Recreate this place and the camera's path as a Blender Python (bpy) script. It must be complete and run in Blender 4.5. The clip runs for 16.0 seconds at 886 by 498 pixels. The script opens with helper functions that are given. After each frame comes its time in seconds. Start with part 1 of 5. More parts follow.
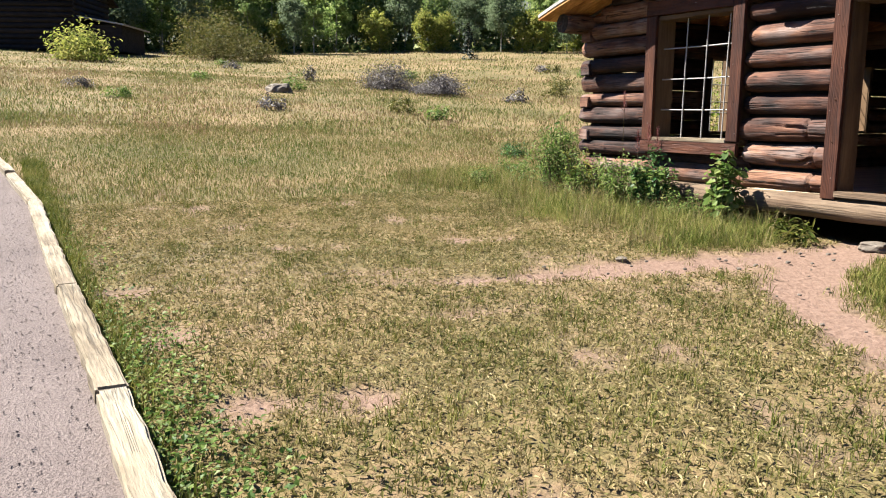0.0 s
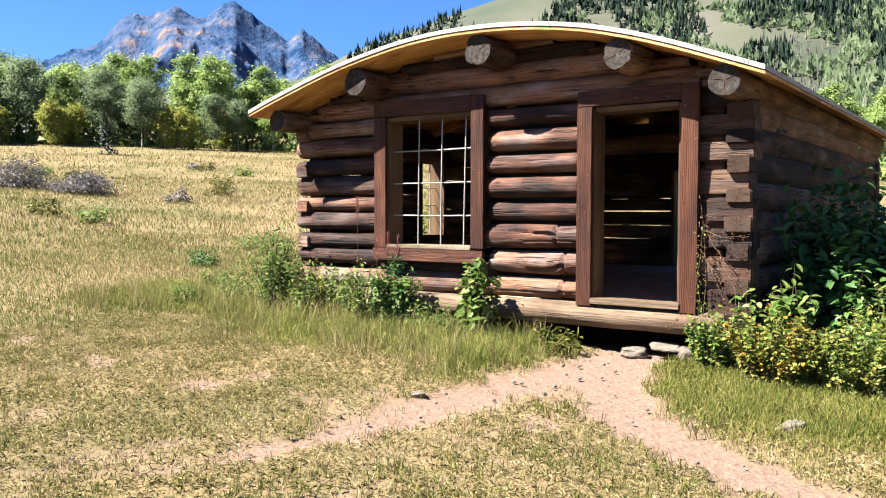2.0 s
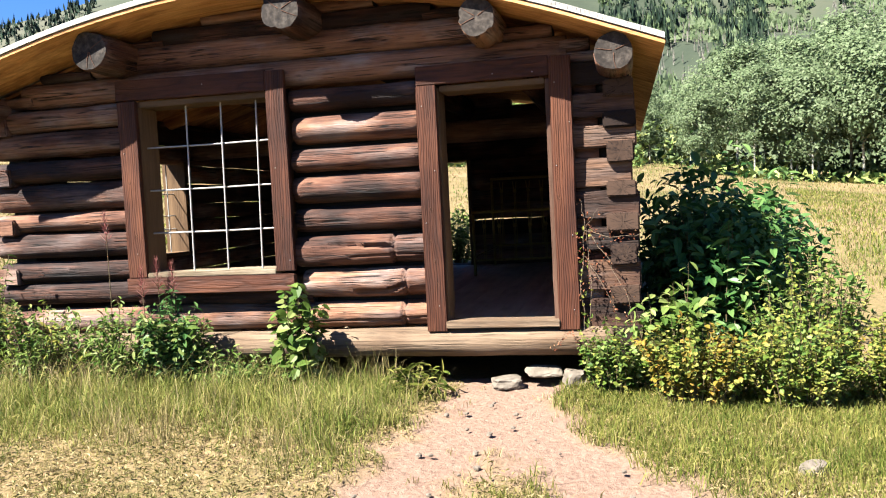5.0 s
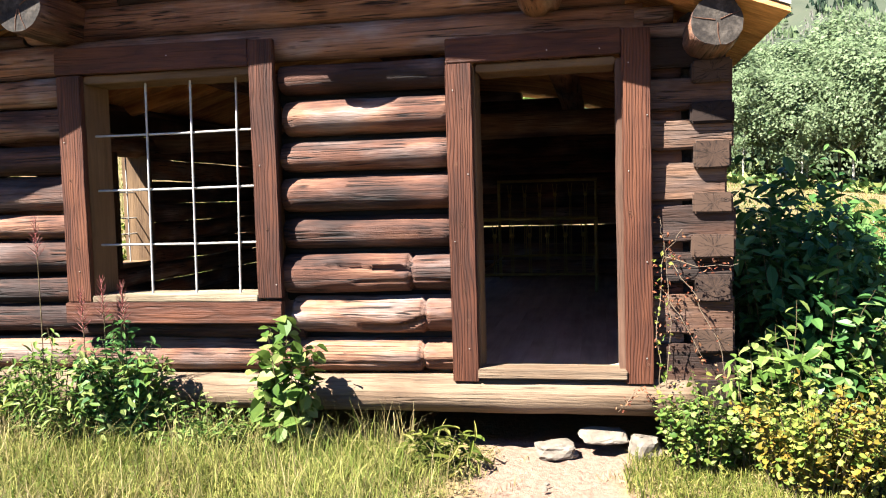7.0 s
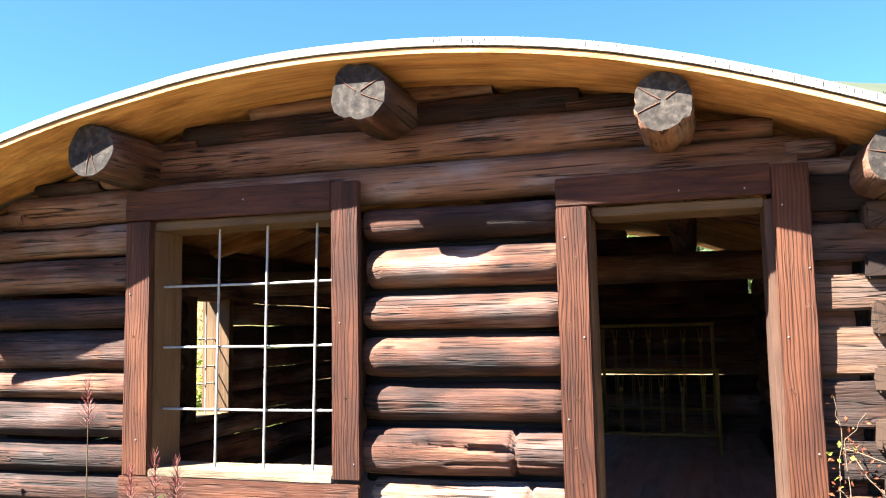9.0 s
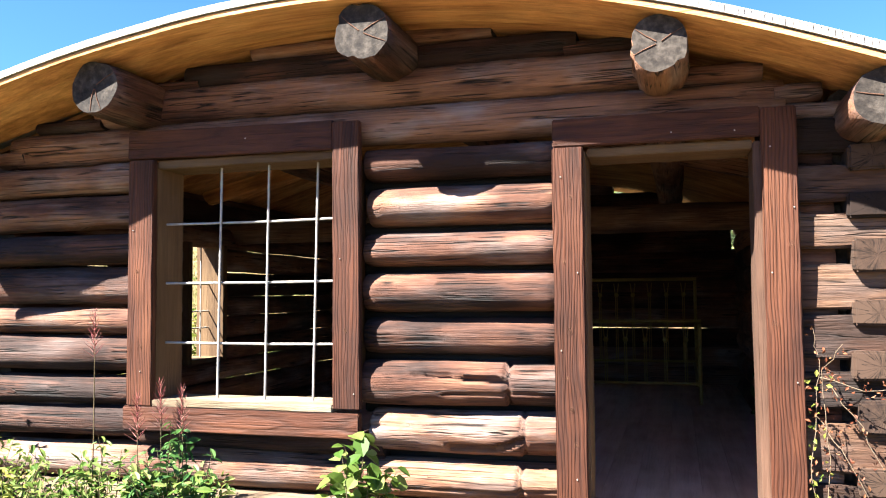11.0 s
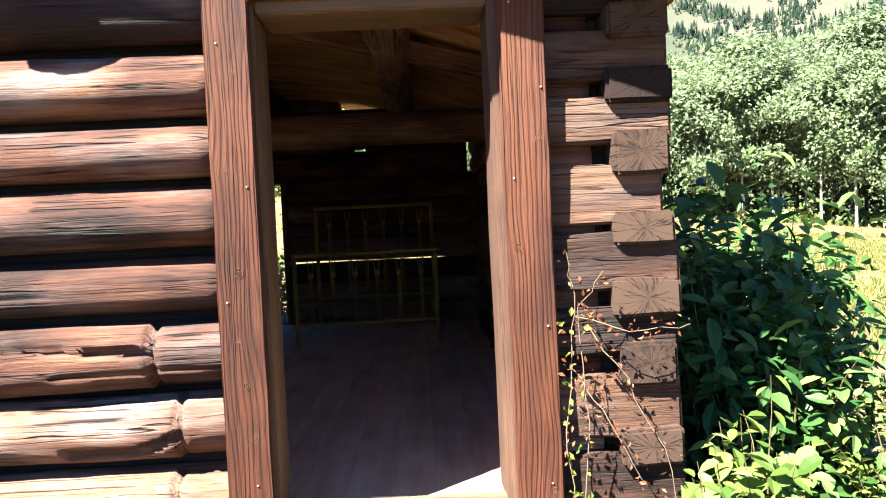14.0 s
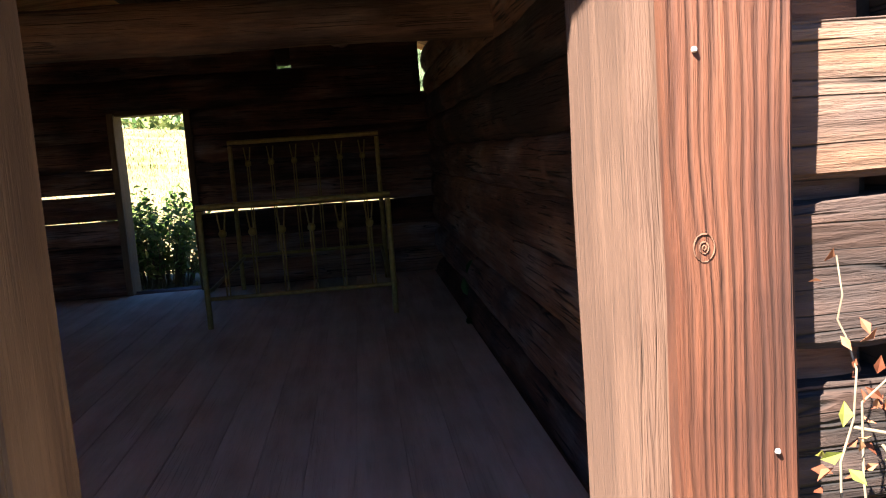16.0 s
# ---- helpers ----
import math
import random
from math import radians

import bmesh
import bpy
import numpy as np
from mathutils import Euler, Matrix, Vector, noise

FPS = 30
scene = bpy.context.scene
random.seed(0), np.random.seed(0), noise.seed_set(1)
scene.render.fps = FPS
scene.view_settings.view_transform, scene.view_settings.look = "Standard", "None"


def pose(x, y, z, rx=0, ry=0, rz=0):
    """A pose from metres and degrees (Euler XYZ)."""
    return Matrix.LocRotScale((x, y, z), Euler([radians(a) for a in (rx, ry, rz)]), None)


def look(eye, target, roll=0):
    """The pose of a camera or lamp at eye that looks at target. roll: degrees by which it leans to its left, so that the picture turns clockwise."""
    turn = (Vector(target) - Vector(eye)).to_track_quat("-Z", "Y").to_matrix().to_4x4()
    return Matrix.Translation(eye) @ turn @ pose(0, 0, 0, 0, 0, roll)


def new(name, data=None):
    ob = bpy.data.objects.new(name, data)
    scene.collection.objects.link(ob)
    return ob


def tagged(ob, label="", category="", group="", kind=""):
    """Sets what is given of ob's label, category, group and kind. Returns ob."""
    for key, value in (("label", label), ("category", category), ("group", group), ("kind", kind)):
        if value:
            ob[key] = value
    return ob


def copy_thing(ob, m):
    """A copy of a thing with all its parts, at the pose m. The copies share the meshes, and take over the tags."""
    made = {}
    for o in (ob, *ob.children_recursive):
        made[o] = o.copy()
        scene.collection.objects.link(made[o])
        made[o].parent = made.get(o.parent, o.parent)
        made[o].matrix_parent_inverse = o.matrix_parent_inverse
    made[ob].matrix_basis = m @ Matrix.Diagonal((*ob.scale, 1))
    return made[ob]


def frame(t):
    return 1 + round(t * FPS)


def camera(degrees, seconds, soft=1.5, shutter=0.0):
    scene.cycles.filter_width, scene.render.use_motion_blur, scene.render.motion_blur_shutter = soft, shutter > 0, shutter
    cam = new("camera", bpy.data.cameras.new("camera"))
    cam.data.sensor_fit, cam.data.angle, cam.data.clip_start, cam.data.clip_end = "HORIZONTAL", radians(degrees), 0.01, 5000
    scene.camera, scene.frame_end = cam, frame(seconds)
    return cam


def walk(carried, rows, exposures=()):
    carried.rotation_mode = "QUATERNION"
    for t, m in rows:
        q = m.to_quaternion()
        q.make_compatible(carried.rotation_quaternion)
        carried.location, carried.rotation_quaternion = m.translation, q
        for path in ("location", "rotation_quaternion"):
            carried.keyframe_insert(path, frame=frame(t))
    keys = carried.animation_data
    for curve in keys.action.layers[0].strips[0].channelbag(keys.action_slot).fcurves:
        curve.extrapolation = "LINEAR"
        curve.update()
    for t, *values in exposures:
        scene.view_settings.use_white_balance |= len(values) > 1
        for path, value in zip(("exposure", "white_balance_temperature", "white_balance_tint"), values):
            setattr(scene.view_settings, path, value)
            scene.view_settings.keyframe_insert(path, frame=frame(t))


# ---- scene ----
cam = camera(57.6, 16.0, soft=1.1)

PATH = [
    (0, (5.211, -7.111, 1.122), (3.477, -6.169, 0.795), 0.5),
    (0.5, (4.792, -7.16, 1.151), (3.241, -5.924, 0.898), -0.2),
    (1, (4.37, -7.218, 1.179), (2.975, -5.797, 0.991), 0.8),
    (1.5, (4.009, -7.206, 1.233), (2.771, -5.643, 1.09), 0.5),
    (2, (3.59, -7.111, 1.236), (2.406, -5.501, 1.148), 0.1),
    (2.5, (3.127, -7.112, 1.243), (2.047, -5.431, 1.146), 1.3),
    (3, (2.733, -7.038, 1.243), (1.794, -5.277, 1.116), 0.6),
    (3.5, (2.351, -6.861, 1.275), (1.53, -5.042, 1.144), -0.7),
    (4, (2.004, -6.691, 1.31), (1.342, -4.809, 1.18), -1.5),
    (4.5, (1.77, -6.465, 1.292), (1.224, -4.545, 1.172), -2.5),
    (4.7, (1.684, -6.319, 1.313), (1.187, -4.386, 1.197), -2.9),
    (6.8, (0.825, -5.011, 1.457), (0.51, -3.04, 1.335), -2.0),
    (7, (0.89, -4.804, 1.453), (0.505, -2.846, 1.331), -1.7),
    (7.5, (0.716, -4.478, 1.512), (0.338, -2.517, 1.414), -1.4),
    (8, (0.72, -4.18, 1.586), (0.276, -2.23, 1.584), -1.4),
    (8.5, (0.744, -4.061, 1.603), (0.233, -2.132, 1.731), -1.2),
    (9, (0.653, -4.073, 1.635), (0.061, -2.174, 1.842), -1.1),
    (9.2, (0.614, -4.102, 1.646), (-0.024, -2.22, 1.871), -1.1),
    (11.3, (0.609, -4.231, 1.459), (0.105, -2.296, 1.53), 0.0),
    (11.5, (0.624, -4.238, 1.445), (0.214, -2.281, 1.485), -0.0),
    (12, (0.708, -4.213, 1.432), (0.548, -2.219, 1.42), 0.2),
    (12.5, (0.805, -4.099, 1.444), (0.775, -2.1, 1.397), -0.1),
    (13, (0.792, -3.8, 1.407), (0.775, -1.8, 1.374), -0.9),
    (13.5, (0.701, -3.365, 1.472), (0.725, -1.366, 1.435), -2.3),
    (14, (0.723, -2.871, 1.441), (0.771, -0.873, 1.377), -2.8),
    (14.5, (0.662, -2.373, 1.417), (0.689, -0.377, 1.288), -3.1),
    (15, (0.598, -1.902, 1.462), (0.69, 0.086, 1.258), -4.0),
    (15.5, (0.671, -1.441, 1.468), (0.785, 0.544, 1.243), -3.9),
    (16, (0.63, -1.02, 1.487), (0.824, 0.955, 1.241), -4.1),
]
# the exposure follows an automatic camera
walk(cam, [(t, look(eye, target, roll)) for t, eye, target, roll in PATH],
     [(0, 2.3), (1.5, 2.75), (2.5, 2.7), (4.5, 2.75), (7, 3.1), (8, 3.5), (9, 3.7), (11.5, 3.4), (13, 3.3), (14.5, 3.6), (15, 3.5), (16, 4.0)])

# ---- world and sun ----
SUN = Vector((0.44, 0.43, -0.73)).normalized()
world = bpy.data.worlds.new("world")
scene.world = world
world.use_nodes = True
wn = world.node_tree
sky = wn.nodes.new("ShaderNodeTexSky")
sky.sky_type, sky.sun_disc = "NISHITA", False
sky.sun_elevation, sky.sun_rotation = radians(50), radians(225.7)
sky.altitude, sky.air_density, sky.dust_density, sky.ozone_density = 300, 1.25, 0.1, 4.0
tint = wn.nodes.new("ShaderNodeMixRGB")  # clear mountain air
tint.blend_type = "MULTIPLY"
tint.inputs[0].default_value, tint.inputs[2].default_value = 1.0, (0.22, 0.365, 0.62, 1)
wn.links.new(sky.outputs[0], tint.inputs[1])
wn.links.new(tint.outputs[0], wn.nodes["Background"].inputs[0])
wn.nodes["Background"].inputs[1].default_value = 0.05
sun = new("sun", bpy.data.lights.new("sun", "SUN"))
sun.data.energy, sun.data.angle, sun.data.color = 5.0, radians(0.53), (1.0, 0.95, 0.87)
sun.matrix_world = look((-30, -30, 50), Vector((-30, -30, 50)) + SUN)


# ---- materials ----
def mat(name, stops, scale=(8, 8, 8), detail=6, rough=0.85, bump=0.3, bscale=None, big=0.35, bigscale=0.6, source="Object", metal=0.0, island=0.0, obrand=0.0, trans=0.0, spec=0.25, dist=0.01):
    """Noise ramp with a second, larger variation, bump and optional random shifts."""
    m = bpy.data.materials.new(name)
    m.use_nodes = True
    nt = m.node_tree
    n, l = nt.nodes, nt.links
    b = n["Principled BSDF"]
    b.inputs["Roughness"].default_value, b.inputs["Metallic"].default_value = rough, metal
    b.inputs["Specular IOR Level"].default_value = spec
    tc = n.new("ShaderNodeTexCoord")
    vec = tc.outputs[source]
    if obrand:
        oi = n.new("ShaderNodeObjectInfo")
        mul = n.new("ShaderNodeMath"); mul.operation = "MULTIPLY"; mul.inputs[1].default_value = 37.0
        add = n.new("ShaderNodeVectorMath"); add.operation = "ADD"
        l.new(oi.outputs["Random"], mul.inputs[0]); l.new(vec, add.inputs[0]); l.new(mul.outputs[0], add.inputs[1])
        vec = add.outputs[0]
    mp = n.new("ShaderNodeMapping")
    mp.inputs["Scale"].default_value = scale
    l.new(vec, mp.inputs[0])
    nz = n.new("ShaderNodeTexNoise")
    nz.inputs["Scale"].default_value, nz.inputs["Detail"].default_value, nz.inputs["Roughness"].default_value = 1.0, detail, 0.65
    l.new(mp.outputs[0], nz.inputs["Vector"])
    fac = nz.outputs["Fac"]
    n2 = n.new("ShaderNodeTexNoise")
    n2.inputs["Scale"].default_value, n2.inputs["Detail"].default_value = bigscale, 3
    l.new(vec, n2.inputs["Vector"])

    def shift(fac, value, amount):
        a = n.new("ShaderNodeMath"); a.operation = "MULTIPLY_ADD"
        a.inputs[1].default_value, a.inputs[2].default_value = amount, -0.5 * amount
        l.new(value, a.inputs[0])
        s = n.new("ShaderNodeMath"); s.operation = "ADD"
        l.new(fac, s.inputs[0]); l.new(a.outputs[0], s.inputs[1])
        return s.outputs[0]

    fac = shift(fac, n2.outputs["Fac"], big)
    if island:
        fac = shift(fac, n.new("ShaderNodeNewGeometry").outputs["Random Per Island"], island)
    if obrand:
        fac = shift(fac, oi.outputs["Random"], obrand)
    r = n.new("ShaderNodeValToRGB")
    while len(r.color_ramp.elements) < len(stops):
        r.color_ramp.elements.new(0.5)
    for e, (p, c) in zip(r.color_ramp.elements, stops):
        e.position, e.color = p, (*c, 1)
    l.new(fac, r.inputs[0])
    l.new(r.outputs[0], b.inputs["Base Color"])
    if bump:
        bp = n.new("ShaderNodeBump")
        bp.inputs["Strength"].default_value, bp.inputs["Distance"].default_value = bump, dist
        src = nz
        if bscale:
            src = n.new("ShaderNodeTexNoise")
            src.inputs["Scale"].default_value, src.inputs["Detail"].default_value = bscale, 5
            l.new(vec, src.inputs["Vector"])
        l.new(src.outputs["Fac"], bp.inputs["Height"])
        l.new(bp.outputs[0], b.inputs["Normal"])
    if trans:
        t = n.new("ShaderNodeBsdfTranslucent")
        l.new(r.outputs[0], t.inputs[0])
        mx = n.new("ShaderNodeMixShader")
        mx.inputs[0].default_value = trans
        l.new(b.outputs[0], mx.inputs[1]); l.new(t.outputs[0], mx.inputs[2])
        l.new(mx.outputs[0], n["Material Output"].inputs["Surface"])
    return m


def wood(name, dark, mid, light, grain=(1.5, 42, 42), obrand=0.3, crack=0.5, rough=0.8, figure=0.0, grey=0.0, fibres=0.35):
    """Timber with the grain along the local x axis: stains, fine fibres, sawn figure, grey weathering and dark checks."""
    m = mat(name, [(0.30, dark), (0.49, mid), (0.72, light)], scale=(0.9, 7, 7), detail=5, rough=rough, bump=0.0, big=0.55, bigscale=2.3, obrand=obrand)
    nt = m.node_tree
    n, l = nt.nodes, nt.links
    b = n["Principled BSDF"]
    col = b.inputs["Base Color"].links[0].from_socket
    vec = [x for x in n if x.type == "MAPPING"][0].inputs[0].links[0].from_socket

    def noise_at(scale, detail, roughness=0.6):
        mp = n.new("ShaderNodeMapping"); mp.inputs["Scale"].default_value = scale
        l.new(vec, mp.inputs[0])
        nz = n.new("ShaderNodeTexNoise")
        nz.inputs["Scale"].default_value, nz.inputs["Detail"].default_value, nz.inputs["Roughness"].default_value = 1.0, detail, roughness
        l.new(mp.outputs[0], nz.inputs["Vector"])
        return nz.outputs["Fac"]

    def ranged(value, lo, hi, a, c):
        r = n.new("ShaderNodeMapRange")
        for k, x in enumerate((lo, hi, a, c)):
            r.inputs[k + 1].default_value = x
        l.new(value, r.inputs[0])
        return r.outputs[0]

    def maths(op, a, c):
        q = n.new("ShaderNodeMath"); q.operation = op
        for k, x in enumerate((a, c)):
            if isinstance(x, float):
                q.inputs[k].default_value = x
            else:
                l.new(x, q.inputs[k])
        return q.outputs[0]

    def times(col, value):
        q = n.new("ShaderNodeMixRGB"); q.blend_type = "MULTIPLY"; q.inputs[0].default_value = 1.0
        l.new(col, q.inputs[1]); l.new(value, q.inputs[2])
        return q.outputs[0]

    if grey:
        hs = n.new("ShaderNodeHueSaturation")
        hs.inputs["Saturation"].default_value, hs.inputs["Value"].default_value = 0.35, 1.25
        l.new(col, hs.inputs["Color"])
        mx = n.new("ShaderNodeMixRGB")
        l.new(ranged(noise_at((1.6, 5, 5), 4), 0.48, 0.66, 0.0, grey), mx.inputs[0])
        l.new(col, mx.inputs[1]); l.new(hs.outputs[0], mx.inputs[2])
        col = mx.outputs[0]
    fibre = ranged(noise_at(grain, 7, 0.7), 0.34, 0.66, 1.0 - fibres, 1.0 + 0.8 * fibres)
    height = fibre
    col = times(col, fibre)
    if figure:
        mp = n.new("ShaderNodeMapping"); mp.inputs["Scale"].default_value = (2.6, 14, 14)
        l.new(vec, mp.inputs[0])
        wv = n.new("ShaderNodeTexWave"); wv.bands_direction = "Y"
        for k, x in (("Scale", 1.2), ("Distortion", 16.0), ("Detail", 2.0), ("Detail Scale", 0.45)):
            wv.inputs[k].default_value = x
        l.new(mp.outputs[0], wv.inputs["Vector"])
        fig = ranged(wv.outputs["Fac"], 0.0, 0.6, 1.0 - figure, 1.12)
        col = times(col, fig)
        height = maths("ADD", height, fig)
    checks = None
    for scale, wide, where in (((0.45, 26, 26), 0.022, 4.5), ((0.3, 13, 13), 0.018, 2.2)):
        line = maths("ABSOLUTE", maths("SUBTRACT", noise_at(scale, 1.5), 0.5), 0.0)
        wh = n.new("ShaderNodeTexNoise"); wh.inputs["Scale"].default_value = where
        l.new(vec, wh.inputs["Vector"])
        some = ranged(wh.outputs["Fac"], 0.47, 0.58, 0.0, crack)
        cut = maths("SUBTRACT", 1.0, maths("MULTIPLY", some, ranged(line, 0.002, wide, 1.0, 0.0)))
        checks = cut if checks is None else maths("MULTIPLY", checks, cut)
    col = times(col, checks)
    l.new(col, b.inputs["Base Color"])
    height = maths("ADD", height, maths("MULTIPLY", checks, 1.6))
    bp = n.new("ShaderNodeBump")
    bp.inputs["Strength"].default_value, bp.inputs["Distance"].default_value = 0.8, 0.008
    l.new(height, bp.inputs["Height"])
    l.new(bp.outputs[0], b.inputs["Normal"])
    return m


LOG = wood("weathered_log", (0.0166, 0.00629, 0.00419), (0.0755, 0.0307, 0.0183), (0.189, 0.095, 0.0558), grain=(1.8, 60, 60), crack=0.95, grey=0.65, obrand=0.45)
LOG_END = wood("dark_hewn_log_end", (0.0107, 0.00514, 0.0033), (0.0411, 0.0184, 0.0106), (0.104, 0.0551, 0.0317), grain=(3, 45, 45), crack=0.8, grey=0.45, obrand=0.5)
LOG_SILL = wood("sill_log", (0.0308, 0.0178, 0.0103), (0.0889, 0.0564, 0.0335), (0.137, 0.096, 0.0616), crack=0.45)
POST = wood("red_brown_timber", (0.0237, 0.00656, 0.00278), (0.0473, 0.0139, 0.00563), (0.08, 0.0269, 0.0113), grain=(2.0, 70, 70), crack=0.25, rough=0.7, figure=0.24, obrand=0.15, fibres=0.2)
JAMB = wood("jamb_timber", (0.0612, 0.0346, 0.0166), (0.0972, 0.0576, 0.0281), (0.133, 0.0828, 0.0432), grain=(2.5, 60, 60), crack=0.15, fibres=0.15)
JAMB_BROWN = wood("brown_jamb_timber", (0.051, 0.0255, 0.0158), (0.0774, 0.0405, 0.0255), (0.11, 0.0616, 0.0405), grain=(2.5, 60, 60), crack=0.15, fibres=0.15)
ENDGRAIN = mat("log_end_grain", [(0.3, (0.00518, 0.0038, 0.00311)), (0.5, (0.0207, 0.0163, 0.0131)), (0.74, (0.0588, 0.0484, 0.0397))], scale=(25, 25, 25), bump=0.6, big=0.4, bigscale=4, obrand=0.2)


def end_face(name, dark, light):
    """Sawn end grain: annual rings and radial drying cracks about the local y axis."""
    m = mat(name, [(0.3, dark), (0.7, light)], scale=(30, 30, 30), bump=0, big=0.5, bigscale=5, obrand=0.9, rough=0.9)
    n, l = m.node_tree.nodes, m.node_tree.links
    b = n["Principled BSDF"]
    col = b.inputs["Base Color"].links[0].from_socket
    xyz = n.new("ShaderNodeSeparateXYZ"); l.new(n.new("ShaderNodeTexCoord").outputs["Object"], xyz.inputs[0])
    oi = n.new("ShaderNodeObjectInfo")

    def maths(op, *a):
        q = n.new("ShaderNodeMath"); q.operation = op
        for k, x in enumerate(a):
            if isinstance(x, float):
                q.inputs[k].default_value = x
            else:
                l.new(x, q.inputs[k])
        return q.outputs[0]

    r = maths("SQRT", maths("ADD", maths("MULTIPLY", xyz.outputs[0], xyz.outputs[0]), maths("MULTIPLY", xyz.outputs[2], xyz.outputs[2])))
    ang = maths("ARCTAN2", xyz.outputs[2], xyz.outputs[0])
    at = n.new("ShaderNodeCombineXYZ")
    l.new(maths("MULTIPLY", maths("SINE", ang), 3.2), at.inputs[0]); l.new(maths("MULTIPLY", maths("COSINE", ang), 3.2), at.inputs[1])
    l.new(maths("ADD", maths("MULTIPLY", r, 4.0), maths("MULTIPLY", oi.outputs["Random"], 60.0)), at.inputs[2])
    nz = n.new("ShaderNodeTexNoise"); nz.inputs["Scale"].default_value, nz.inputs["Detail"].default_value = 1.3, 3
    l.new(at.outputs[0], nz.inputs["Vector"])
    crack = n.new("ShaderNodeMapRange")
    for k, x in enumerate((0.004, 0.022, 0.25, 1.0)):
        crack.inputs[k + 1].default_value = x
    l.new(maths("ABSOLUTE", maths("SUBTRACT", nz.outputs["Fac"], 0.5)), crack.inputs[0])
    rings = maths("MULTIPLY_ADD", maths("SINE", maths("ADD", maths("MULTIPLY", r, 900.0), maths("MULTIPLY", nz.outputs["Fac"], 5.0))), 0.02, 0.98)
    both = maths("MULTIPLY", crack.outputs[0], rings)
    mul = n.new("ShaderNodeMixRGB"); mul.blend_type = "MULTIPLY"; mul.inputs[0].default_value = 1.0
    l.new(col, mul.inputs[1]); l.new(both, mul.inputs[2]); l.new(mul.outputs[0], b.inputs["Base Color"])
    bp = n.new("ShaderNodeBump"); bp.inputs["Strength"].default_value, bp.inputs["Distance"].default_value = 0.7, 0.006
    l.new(both, bp.inputs["Height"]); l.new(bp.outputs[0], b.inputs["Normal"])
    return m


ENDFACE = end_face("cracked_end_grain", (0.012, 0.006, 0.004), (0.044, 0.025, 0.016))
BOARD = wood("roof_board", (0.24, 0.0987, 0.034), (0.44, 0.211, 0.0765), (0.54, 0.291, 0.119), grain=(1.0, 24, 24), obrand=0.2, crack=0.12)
ROOFTOP = mat("pale_roof_sheet", [(0.3, (0.201, 0.187, 0.17)), (0.6, (0.357, 0.343, 0.321))], scale=(3, 40, 40), bump=0.2, big=0.3)
IRON = mat("pale_iron", [(0.3, (0.203, 0.198, 0.189)), (0.7, (0.324, 0.315, 0.301))], scale=(30, 30, 30), rough=0.5, bump=0.1)
NAIL = mat("bright_nail", [(0.3, (0.28, 0.269, 0.252)), (0.7, (0.448, 0.437, 0.414))], scale=(90, 90, 90), rough=0.4, metal=0.6, bump=0.1)
BRASS = mat("tarnished_brass", [(0.3, (0.156, 0.096, 0.018)), (0.7, (0.276, 0.186, 0.042))], scale=(30, 30, 30), rough=0.5, metal=0.0, bump=0.1)
FLOOR = wood("worn_floor_board", (0.338, 0.254, 0.175), (0.428, 0.326, 0.225), (0.517, 0.405, 0.293), grain=(3, 30, 30), obrand=0.1, crack=0.1, fibres=0.06)
KERB = wood("bleached_kerb_timber", (0.111, 0.0836, 0.0517), (0.207, 0.171, 0.119), (0.27, 0.239, 0.179), grain=(3, 50, 50), crack=0.35)
STONE = mat("pale_stone", [(0.3, (0.0623, 0.0515, 0.0391)), (0.55, (0.115, 0.0968, 0.0766)), (0.8, (0.162, 0.144, 0.118))], scale=(9, 9, 9), bump=0.5, bscale=30)
GRAVEL = mat("pink_gravel", [(0.25, (0.0386, 0.0298, 0.0281)), (0.45, (0.112, 0.0878, 0.079)), (0.62, (0.148, 0.118, 0.107)), (0.8, (0.203, 0.179, 0.165))], scale=(90, 90, 90), detail=3, bump=1.0, big=0.25, bigscale=1.2, dist=0.02)
# near-black logs of the far cabin and the strips behind the joints
DARKLOG = wood("near_black_log", (0.0042, 0.00315, 0.0028), (0.0105, 0.0077, 0.0063), (0.021, 0.0158, 0.0123))
BARK = mat("aspen_bark", [(0.35, (0.0648, 0.0594, 0.0432)), (0.5, (0.259, 0.254, 0.205)), (0.7, (0.367, 0.362, 0.313))], scale=(3, 3, 9), bump=0.3)
STEM = mat("plant_stem", [(0.3, (0.042, 0.0294, 0.0126)), (0.7, (0.118, 0.0924, 0.0462))], scale=(20, 20, 20), bump=0.2)
DRYSTEM = mat("dry_vine_stem", [(0.3, (0.0882, 0.0612, 0.0367)), (0.7, (0.152, 0.118, 0.0805))], scale=(20, 20, 20), bump=0.2)


def leafy(name, a, b, c, trans=0.3, rough=0.55, island=0.8, spec=0.15, big=0.3, bigscale=0.5):
    return mat(name, [(0.2, a), (0.5, b), (0.85, c)], scale=(1.5, 1.5, 1.5), detail=2, rough=rough, bump=0, big=big, bigscale=bigscale, island=island, trans=trans, spec=spec)


